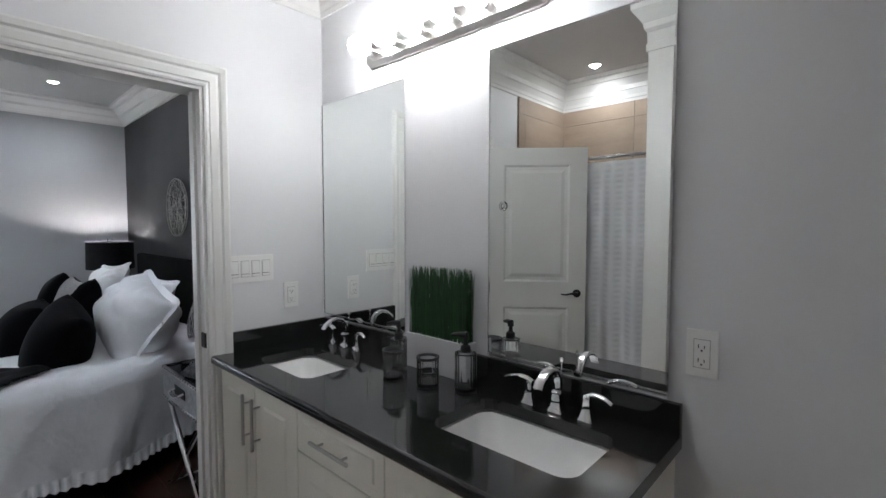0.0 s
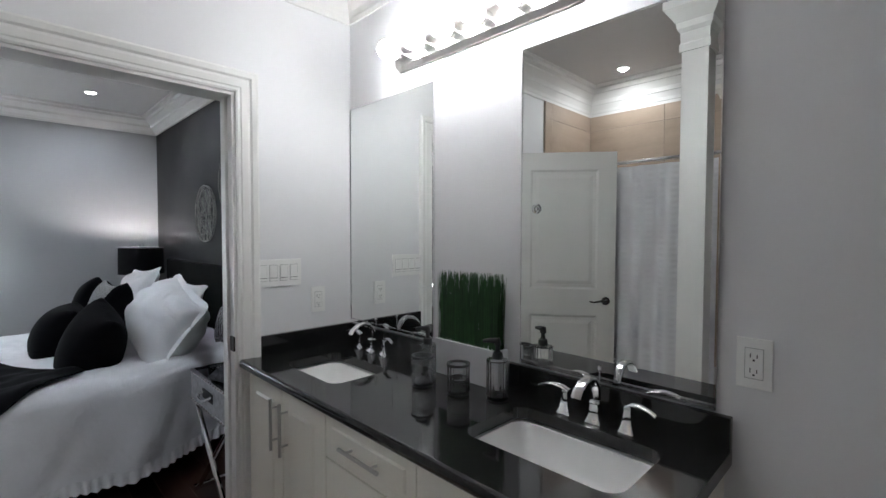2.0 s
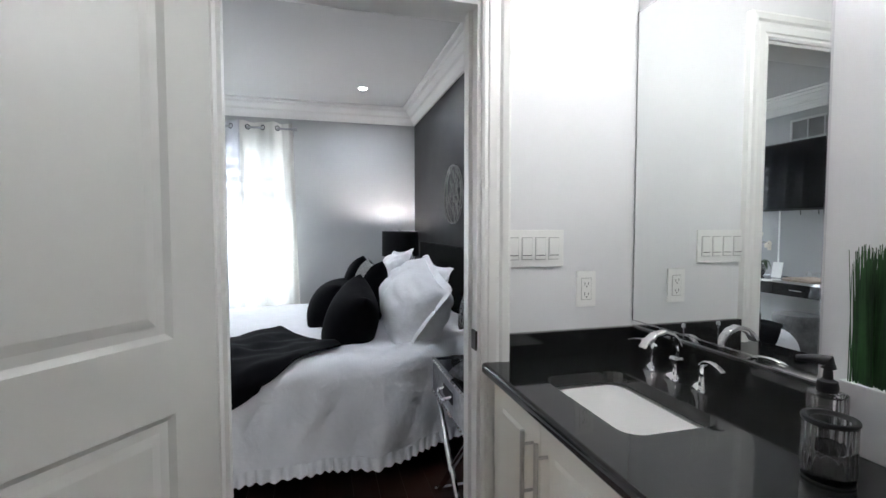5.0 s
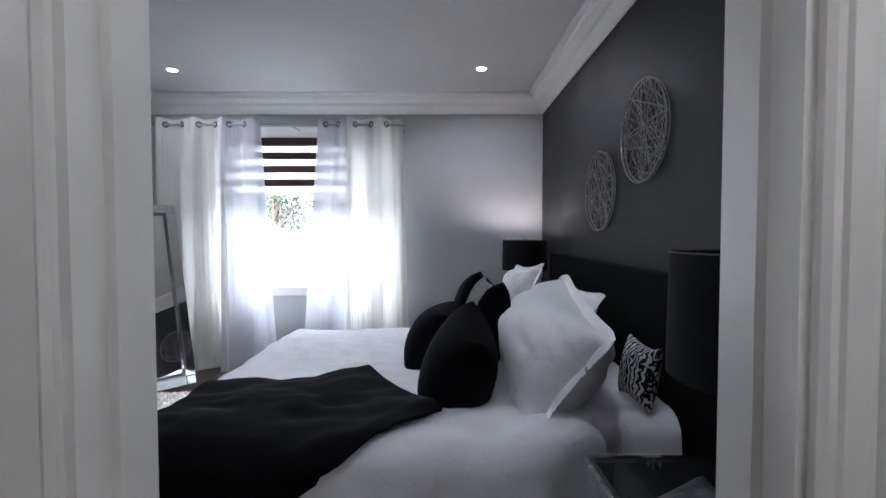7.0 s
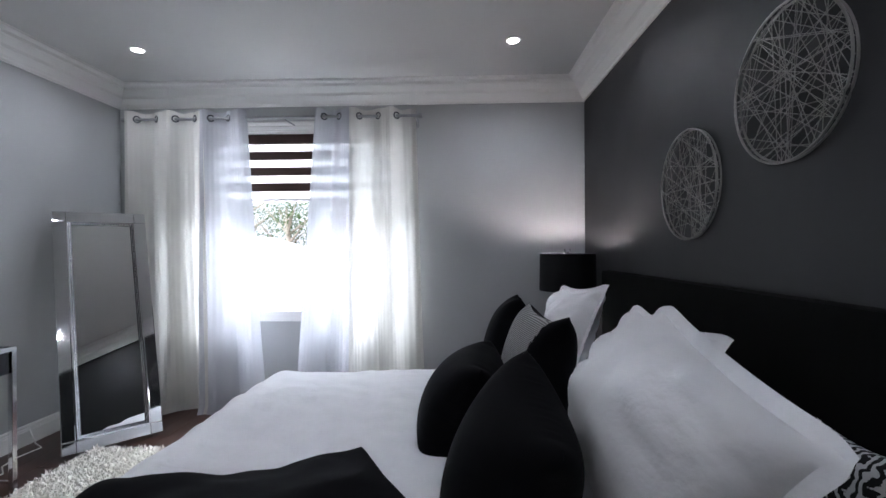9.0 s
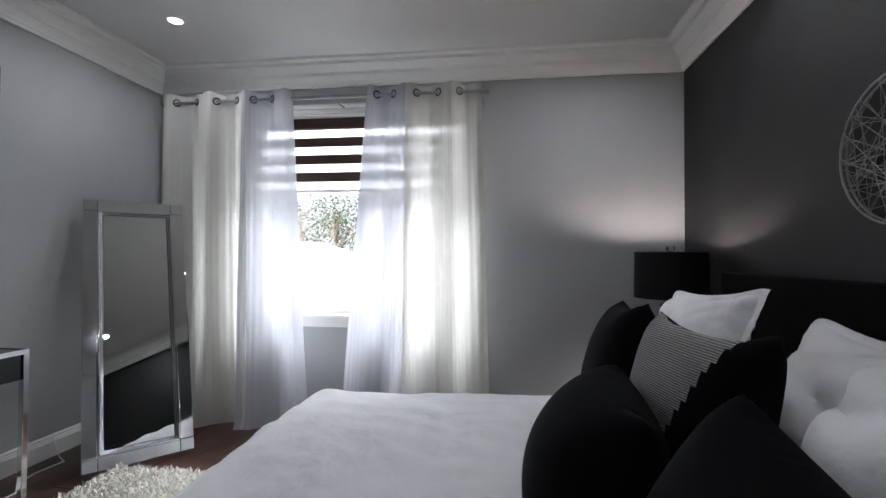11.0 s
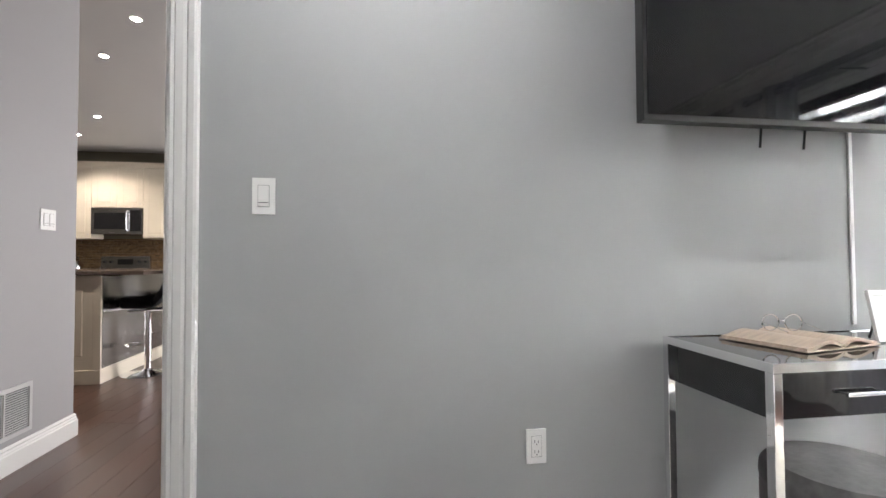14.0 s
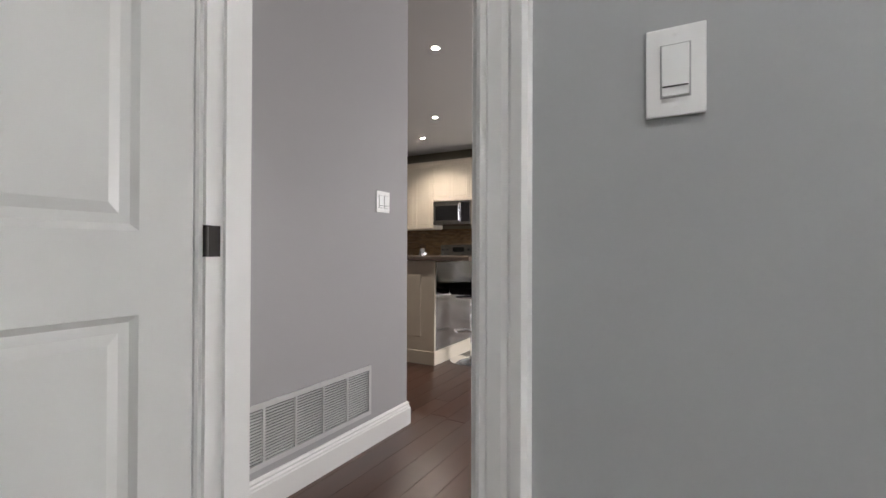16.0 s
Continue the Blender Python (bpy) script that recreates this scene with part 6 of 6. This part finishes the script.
def upper(x0, x1, z0, z1):
    e = thing("upper_cabinet", "cream raised-panel upper kitchen cabinet with cornice", "kitchen cabinet", ((x0 + x1) / 2, KW, z0), 0, "upper kitchen cabinets")
    w, h = (x1 - x0) / 2, z1 - z0
    part("body", boxes((-w, 0, 0, w, 0.33, h)), "kitchen_cream", e)
    for a, b in ((-w + 0.004, -0.002), (0.002, w - 0.004)):
        kitchen_door(e, a, b, 0.004, h - 0.004, 0.331)
    part("cornice", sweep((-w, 0.33, h), (w, 0.33, h), (0, 1, 0), (0, 0, 1), [(0, 0), (0.025, 0), (0.03, 0.02), (0.065, 0.06), (0.07, 0.09), (0, 0.09)]), "kitchen_cream", e)


upper(0.35, 1.11, 1.45, 2.62)
upper(1.11, 1.89, 1.96, 2.62)
upper(1.89, 2.63, 1.45, 2.62)
upper(2.63, 3.1, 1.45, 2.62)
upper(-0.7, 0.35, 1.45, 2.62)


def base_cab(x0, x1):
    e = thing("base_cabinet", "cream raised-panel base kitchen cabinet", "kitchen cabinet", ((x0 + x1) / 2, KW, 0), 0, "base kitchen cabinets")
    w = (x1 - x0) / 2
    part("body", boxes((-w, 0, 0.1, w, 0.58, 0.88)), "kitchen_cream", e)
    part("toe_kick", boxes((-w, 0, 0, w, 0.52, 0.1)), "kitchen_cream", e)
    for a, b in ((-w + 0.004, -0.002), (0.002, w - 0.004)):
        kitchen_door(e, a, b, 0.11, 0.87, 0.581)


for x0, x1 in ((-0.7, 0.35), (0.35, 1.11), (1.89, 2.63), (2.63, 3.1)):
    base_cab(x0, x1)
e = thing("kitchen_countertop", "polished brown granite kitchen worktop", "countertop", (0, KW, 0))
part("slab", boxes((-0.7, 0, 0.88, 1.108, 0.62, 0.92), (1.892, 0, 0.88, 3.1, 0.62, 0.92), bevel=0.004), "brown_granite", e)
e = thing("mosaic_backsplash", "brown and gold glass mosaic backsplash tiles", "backsplash", (0, KW, 0))
part("backing", boxes((-0.7, 0, 0.922, 3.1, 0.005, 1.448)), "grout", e)
vs, fs = [], []
rnd = random.Random(5)
z = 0.93
while z < 1.44:
    x = -0.7 + rnd.uniform(0, 0.04)
    while x < 3.05:
        w = rnd.choice((0.03, 0.05, 0.075))
        n0 = len(vs)
        q = 0.009 + rnd.uniform(0, 0.002)
        vs += [(x, 0.005, z), (x + w - 0.003, 0.005, z), (x + w - 0.003, 0.005, z + 0.025), (x, 0.005, z + 0.025), (x + 0.001, q, z + 0.001), (x + w - 0.004, q, z + 0.001), (x + w - 0.004, q, z + 0.024), (x + 0.001, q, z + 0.024)]
        fs += [(n0 + 4, n0 + 5, n0 + 6, n0 + 7), (n0, n0 + 1, n0 + 5, n0 + 4), (n0 + 2, n0 + 3, n0 + 7, n0 + 6), (n0 + 1, n0 + 2, n0 + 6, n0 + 5), (n0 + 3, n0, n0 + 4, n0 + 7)]
        x += w
    z += 0.028
me = bpy.data.meshes.new("tile")
me.from_pydata(vs, [], fs)
me.materials.append(M["mosaic"])
mo = new("mosaic_tile", me)
mo.parent = e
tagged(mo, "small brown, black and gold glass tiles", kind="stuff")

e = thing("microwave", "stainless over-range microwave with dark glass door", "microwave", (1.50, KW, 1.52))
part("body", boxes((-0.38, 0, 0, 0.38, 0.38, 0.43), bevel=0.004), "steel", e)
part("door_glass", boxes((-0.14, 0.381, 0.08, 0.33, 0.388, 0.35), bevel=0.002), "black_gloss", e, "dark glass window")
part("control_panel", boxes((-0.375, 0.381, 0.05, -0.20, 0.388, 0.40), bevel=0.002), "black_gloss", e)
part("handle", tube([(-0.165, 0.382, 0.05), (-0.165, 0.415, 0.07), (-0.165, 0.42, 0.2), (-0.165, 0.415, 0.36), (-0.165, 0.382, 0.38)], 0.014, 10), "chrome", e, "curved chrome handle", True)
e = thing("range_cooker", "stainless freestanding range with a raised control panel", "stove", (1.50, KW, 0))
part("body", boxes((-0.38, 0.02, 0.05, 0.38, 0.64, 0.91), bevel=0.004), "steel", e)
part("cooktop", boxes((-0.38, 0.10, 0.911, 0.38, 0.63, 0.922)), "black_gloss", e, "black glass cooktop")
part("control_panel", boxes((-0.38, 0.02, 0.92, 0.38, 0.09, 1.16), bevel=0.006), "steel", e)
part("display", boxes((-0.12, 0.091, 1.02, 0.12, 0.094, 1.11)), "black_gloss", e)
for x in (-0.32, -0.22, 0.22, 0.32):
    part("control_knob", lathe([(0.022, 0), (0.020, -0.025), (0, -0.027)], (x, 0.09, 1.065), 16, axis="y"), "dark_plastic", e)
part("oven_door", boxes((-0.36, 0.641, 0.25, 0.36, 0.665, 0.80), bevel=0.004), "black_gloss", e)
e = thing("kettle", "polished steel kettle beside the range", "kettle", (2.15, KW + 0.30, 0.92))
part("body", lathe([(0.085, 0), (0.095, 0.02), (0.085, 0.10), (0.06, 0.15), (0.03, 0.17), (0, 0.18)], seg=24), "chrome", e, "", True)
part("handle", tube([(-0.06, 0, 0.14), (-0.05, 0, 0.22), (0, 0, 0.25), (0.05, 0, 0.22), (0.06, 0, 0.14)], 0.008, 8), "dark_plastic", e, "", True)

e = thing("kitchen_island", "cream panelled kitchen island with brown granite top", "kitchen island", (0, 0, 0))
part("end_panel", boxes((-0.335, -7.2, 0.0, 1.9, -5.47, 0.94)), "kitchen_cream", e)
part("plinth", boxes((-0.35, -7.21, 0, 1.92, -5.455, 0.12), bevel=0.004), "kitchen_cream", e)
part("corner_post", boxes((-0.345, -5.48, 0.12, -0.28, -5.462, 0.94), bevel=0.003), "kitchen_cream", e)
bm = bmesh.new()
rings = []
for inset, y in ((0.0, -5.4695), (0.012, -5.478), (0.03, -5.478), (0.05, -5.464)):
    rings.append([bm.verts.new((-0.24 + inset, y, 0.20 + inset)), bm.verts.new((0.42 - inset, y, 0.20 + inset)), bm.verts.new((0.42 - inset, y, 0.86 - inset)), bm.verts.new((-0.24 + inset, y, 0.86 - inset))])
for r0, r1 in zip(rings, rings[1:]):
    ring_faces(bm, r0, r1)
bm.faces.new(rings[-1])
part("raised_panel", bm, "kitchen_cream", e)
part("worktop", boxes((-0.70, -7.3, 0.945, 1.98, -5.43, 0.98), bevel=0.006), "brown_granite", e, "polished brown granite top")
part("steel_panel", boxes((-0.345, -7.19, 0.13, -0.337, -5.49, 0.93)), "steel", e, "polished steel side")
e = thing("kitchen_faucet", "tall chrome kitchen faucet on the island", "faucet", (0.30, -5.85, 0.98))
part("spout", tube([(0, 0, 0), (0, 0, 0.24), (0.02, 0, 0.30), (0.07, 0, 0.32), (0.11, 0, 0.28), (0.115, 0, 0.22)], 0.014, 12), "chrome", e, "", True)
part("base", lathe([(0.032, 0), (0.03, 0.02), (0.018, 0.03)], seg=20), "chrome", e, "", True)
part("lever", tube([(0, 0, 0.06), (-0.07, 0.02, 0.10)], 0.007, 8), "chrome", e, "", True)


def bar_stool(x, y, rz):
    e = thing("bar_stool", "black padded bar stool on a chrome pedestal and round base", "bar stool", (x, y, 0), rz, "bar stools at the island")
    part("base_plate", lathe([(0.22, 0), (0.22, 0.008), (0.05, 0.03), (0.03, 0.05), (0, 0.05)], seg=36), "chrome", e, "", True)
    part("pedestal", tube([(0, 0, 0.04), (0, 0, 0.60)], 0.027, 16), "chrome", e, "", True)
    part("footrest", tube([(0.02, 0, 0.28), (0.13, -0.1, 0.28), (0.18, 0.0, 0.28), (0.13, 0.1, 0.28), (0.02, 0, 0.28)], 0.009, 8), "chrome", e, "", True)

    def f(u, v):
        a, s = (u - 0.5) * 2, v
        x = -0.19 + 0.40 * min(s / 0.7, 1)
        z = 0.62 + (0.0 if s < 0.7 else 0.0) + 0.05 * abs(a) ** 3
        if s > 0.4:
            k = (s - 0.4) / 0.6
            x = 0.04 + 0.20 * math.sin(k * 1.3)
            z = 0.62 + 0.40 * k ** 1.5
        return Vector((-x, 0.20 * a * (1 - 0.15 * s), z + 0.02 * a * a))
    part("seat", sheet(f, 16, 20, thick=0.05), "velvet", e, "black padded seat shell", True)
    part("seat_rim", boxes((-0.14, -0.14, 0.598, 0.14, 0.14, 0.612), bevel=0.004), "chrome", e, "chrome seat frame")


bar_stool(-0.57, -5.80, 15)
bar_stool(-0.60, -6.55, -10)
e = thing("fruit_bowl", "bowl of green apples on the kitchen worktop", "bowl", (-0.05, KW + 0.32, 0.92))
part("bowl", lathe([(0.05, 0), (0.09, 0.03), (0.13, 0.09), (0.125, 0.09), (0.085, 0.035), (0, 0.012)], seg=24), "chrome", e, "", True)
M["apple"] = mat("green_apple", (0.28, 0.34, 0.04), 0.35, vary=0.15)
for k in range(6):
    a = k * 1.05
    part("apple", lathe([(0, -0.034), (0.02, -0.033), (0.037, -0.01), (0.038, 0.01), (0.022, 0.033), (0, 0.026)], (0.062 * math.cos(a) * (k < 5), 0.062 * math.sin(a) * (k < 5), 0.075 + 0.05 * (k == 5)), 16), "apple", e, "", True)

# ---- outdoors ----
G = -2.6
structure("ground", boxes((-300, -300, G - 0.1, -6.5, 300, G)), "lawn", "green lawn reaching the horizon")
structure("facade", boxes((-6.36, -20, G, -6.332, -2.76, 3.4), (-6.36, -2.76, G, -6.332, WY0, 3.4), (-6.36, WY1, G, -6.332, 15, 3.4), (-6.36, WY0, G, -6.332, WY1, WZ0 - 0.04), (-6.36, WY0, WZ1, -6.332, WY1, 3.4)), "brick", "outer brick face of this house")


def hipped(bm, x0, y0, x1, y1, z, h, over=0.4):
    a = [bm.verts.new(p) for p in ((x0 - over, y0 - over, z), (x1 + over, y0 - over, z), (x1 + over, y1 + over, z), (x0 - over, y1 + over, z))]
    w = min(x1 - x0, y1 - y0) / 2
    if x1 - x0 < y1 - y0:
        r = [bm.verts.new(((x0 + x1) / 2, y0 + w, z + h)), bm.verts.new(((x0 + x1) / 2, y1 - w, z + h))]
        fs = ((a[0], a[1], r[0]), (a[1], a[2], r[1], r[0]), (a[2], a[3], r[1]), (a[3], a[0], r[0], r[1]))
    else:
        r = [bm.verts.new((x0 + w, (y0 + y1) / 2, z + h)), bm.verts.new((x1 - w, (y0 + y1) / 2, z + h))]
        fs = ((a[0], a[1], r[1], r[0]), (a[1], a[2], r[1]), (a[2], a[3], r[0], r[1]), (a[3], a[0], r[0]))
    for f in fs:
        bm.faces.new(f)
    bm.faces.new(a)
    return bm


def house(x0, y0, x1, y1, h, roof_h, label, first=1.0):
    e = thing("house", label, "house", (0, 0, G))
    e["kind"] = "structure"
    part("wall", boxes((x0, y0, 0, x1, y1, h)), "brick", e, "red brick walls")
    part("roof", hipped(bmesh.new(), x0, y0, x1, y1, h + 0.02, roof_h), "roof", e, "grey shingle roof")
    part("eaves", boxes((x0 - 0.42, y0 - 0.42, h - 0.16, x1 + 0.42, y1 + 0.42, h + 0.018)), "siding", e, "white eaves and gutter")
    y = y0 + first
    while y < y1 - 1.4:
        for z in ((0.9, 3.6) if h > 4 else (0.9,)):
            w = part("window", boxes((x1 - 0.02, y, z, x1 + 0.05, y + 1.2, z + 1.3)), "siding", e, "white window frame")
            part("pane", boxes((x1 + 0.051, y + 0.08, z + 0.08, x1 + 0.06, y + 0.57, z + 1.22)), "black_gloss", w)
            part("pane", boxes((x1 + 0.051, y + 0.63, z + 0.08, x1 + 0.06, y + 1.12, z + 1.22)), "black_gloss", w)
        y += 2.6
    return e


house(-34, 2, -25, 14, 5.6, 2.4, "two-storey red brick house with grey roof across the yard")

house(-26, 5, -20, 9, 2.6, 1.2, "low garage with grey roof and white eaves")
house(-23, -12, -15, -2.6, 2.75, 1.6, "low garage with shallow grey roof and white eaves")
house(-36, -7.0, -27, 1.5, 6.0, 2.2, "red brick house with white eaves behind the trees", 3.8)

rnd = random.Random(12)


def tree(x, y, h, spread, label, leaves=2600, girth=1.0, low=0.35):
    e = thing("tree", label, "tree", (x, y, G))
    bm = tube([(0, 0, 0), (0.08, 0.05, h * 0.3), (0.0, 0.12, h * 0.6), (0.05, 0.0, h * 0.85)], 0.2, 10, taper=[0.30 * girth, 0.22 * girth, 0.14 * girth, 0.05 * girth])
    tips = []
    for k in range(12):
        a, z0 = rnd.uniform(0, 6.28), h * rnd.uniform(low, 0.8)
        r = spread * rnd.uniform(0.6, 1.0)
        p = [(0.02, 0.06, z0), (r * 0.5 * math.cos(a), r * 0.5 * math.sin(a), z0 + h * 0.12), (r * math.cos(a), r * math.sin(a), z0 + h * rnd.uniform(0.12, 0.3))]
        tube(p, 0.05, 6, bm, taper=[0.09 * girth, 0.05 * girth, 0.015 * girth])
        tips += [p[1], p[2]]
    part("trunk", bm, "bark", e, "", True)
    vs, fs = [], []
    for k in range(leaves):
        t = rnd.choice(tips)
        c = Vector(t) + Vector((rnd.gauss(0, 1), rnd.gauss(0, 1), rnd.gauss(0, 0.8))) * spread * 0.22
        a, b = Vector((rnd.gauss(0, 1), rnd.gauss(0, 1), rnd.gauss(0, 1))).normalized(), Vector((rnd.gauss(0, 1), rnd.gauss(0, 1), rnd.gauss(0, 1))).normalized()
        s = rnd.uniform(0.05, 0.11)
        n0 = len(vs)
        vs += [tuple(c - a * s), tuple(c + b * s * 0.5), tuple(c + a * s), tuple(c - b * s * 0.5)]
        fs.append((n0, n0 + 1, n0 + 2, n0 + 3))
    me = bpy.data.meshes.new("crown")
    me.from_pydata(vs, [], fs)
    me.materials.append(M["foliage"])
    c = new("crown", me)
    c.parent = e
    tagged(c, "loose green leaves", kind="stuff")


tree(-13.5, -2.75, 8.0, 2.6, "pale-barked tree with thin green leaves in the yard", 500, 0.75, 0.6)
tree(-28, -9.6, 7.5, 2.6, "tree with light green leaves behind the garage")
tree(-33, -14, 8.5, 3.4, "broad green tree in the distance")

# ---- pieces: floor planks and shower tiles ----
plank_meshes = {}


def planks(name, x0, x1, y0, y1, w, long, parent_label, along="y", limit=300, seed=1):
    host = thing(name, parent_label, "floor")
    host["kind"] = "structure"
    rnd = random.Random(seed)
    n, row = 0, 0
    a = x0 if along == "y" else y0
    amax, b0, bmax = (x1, y0, y1) if along == "y" else (y1, x0, x1)
    while a < amax - 0.01:
        b = b0 - rnd.uniform(0, long * 0.8)
        while b < bmax:
            l = rnd.choice((0.7, 1.0, 1.3)) * long
            s, t = max(b, b0), min(b + l, bmax)
            b += l
            if t - s < 0.05:
                continue
            ww = min(w, amax - a) - 0.002
            key = (round(ww, 3), round(t - s, 2))
            if key not in plank_meshes:
                bm = bmesh.new()
                m = Matrix.LocRotScale((0, 0, 0), None, (key[0], key[1] - 0.002, 0.012))
                bmesh.ops.create_cube(bm, size=1, matrix=m)
                me = bpy.data.meshes.new("plank")
                bm.to_mesh(me)
                bm.free()
                me.materials.append(M["wood_floor"])
                plank_meshes[key] = me
            ob = new("plank", plank_meshes[key])
            ob.parent = host
            c = (a + ww / 2, (s + t) / 2) if along == "y" else ((s + t) / 2, a + ww / 2)
            ob.matrix_world = pose(c[0], c[1], -0.0061 + rnd.uniform(-0.0003, 0.0001), 0, 0, 0 if along == "y" else 90)
            n += 1
        a += w
    return host


planks("floor_bedroom", BX0, -1.20, BY0, BY1, 0.127, 1.6, "dark reddish brown hardwood planks in the bedroom", "x", seed=2)
planks("floor_hall", -2.2, 1.4, -9.0, BY0, 0.127, 1.7, "reddish brown hardwood planks in the hallway", "y", seed=3)
structure("floor_kitchen_rest", boxes((-5.6, KW, -0.012, -2.2, BY0 - 0.12, -0.004), (1.4, KW, -0.012, 4.08, BY0 - 0.12, -0.004), (-2.2, KW, -0.012, 1.4, -9.0, -0.004)), "wood_floor")
structure("floor_bathroom", boxes((BX1 + 0.01, TY0, -0.012, TX1, TY1, 0.002)), "tile", "beige bathroom floor")
tw = thing("wall_shower_tiles", "beige stone shower wall tiles", "wall tiles")
tw["kind"] = "structure"
tm = {}
for wall in ("w", "s"):
    z = 0.5
    while z < 2.45:
        h = min(0.30, 2.424 - z)
        a = (TY0 + 0.008) if wall == "w" else TX0 + 0.016
        end = -0.40 if wall == "w" else -0.90
        while a < end - 0.02:
            w = min(0.60, end - a)
            key = (round(w, 3), round(h, 3))
            if key not in tm:
                bm = boxes((-w / 2 + 0.001, -0.004, 0.001, w / 2 - 0.001, 0.004, h - 0.001))
                bmesh.ops.bevel(bm, geom=bm.edges[:], offset=0.001, segments=1, affect="EDGES")
                me = bpy.data.meshes.new("tile")
                bm.to_mesh(me)
                bm.free()
                me.materials.append(M["tile"])
                tm[key] = me
            ob = new("tile", tm[key])
            ob.parent = tw
            ob.matrix_world = pose(TX0 + 0.011, a + w / 2, z, 0, 0, 90) if wall == "w" else pose(a + w / 2, TY0 + 0.011, z)
            a += w
        z += 0.30
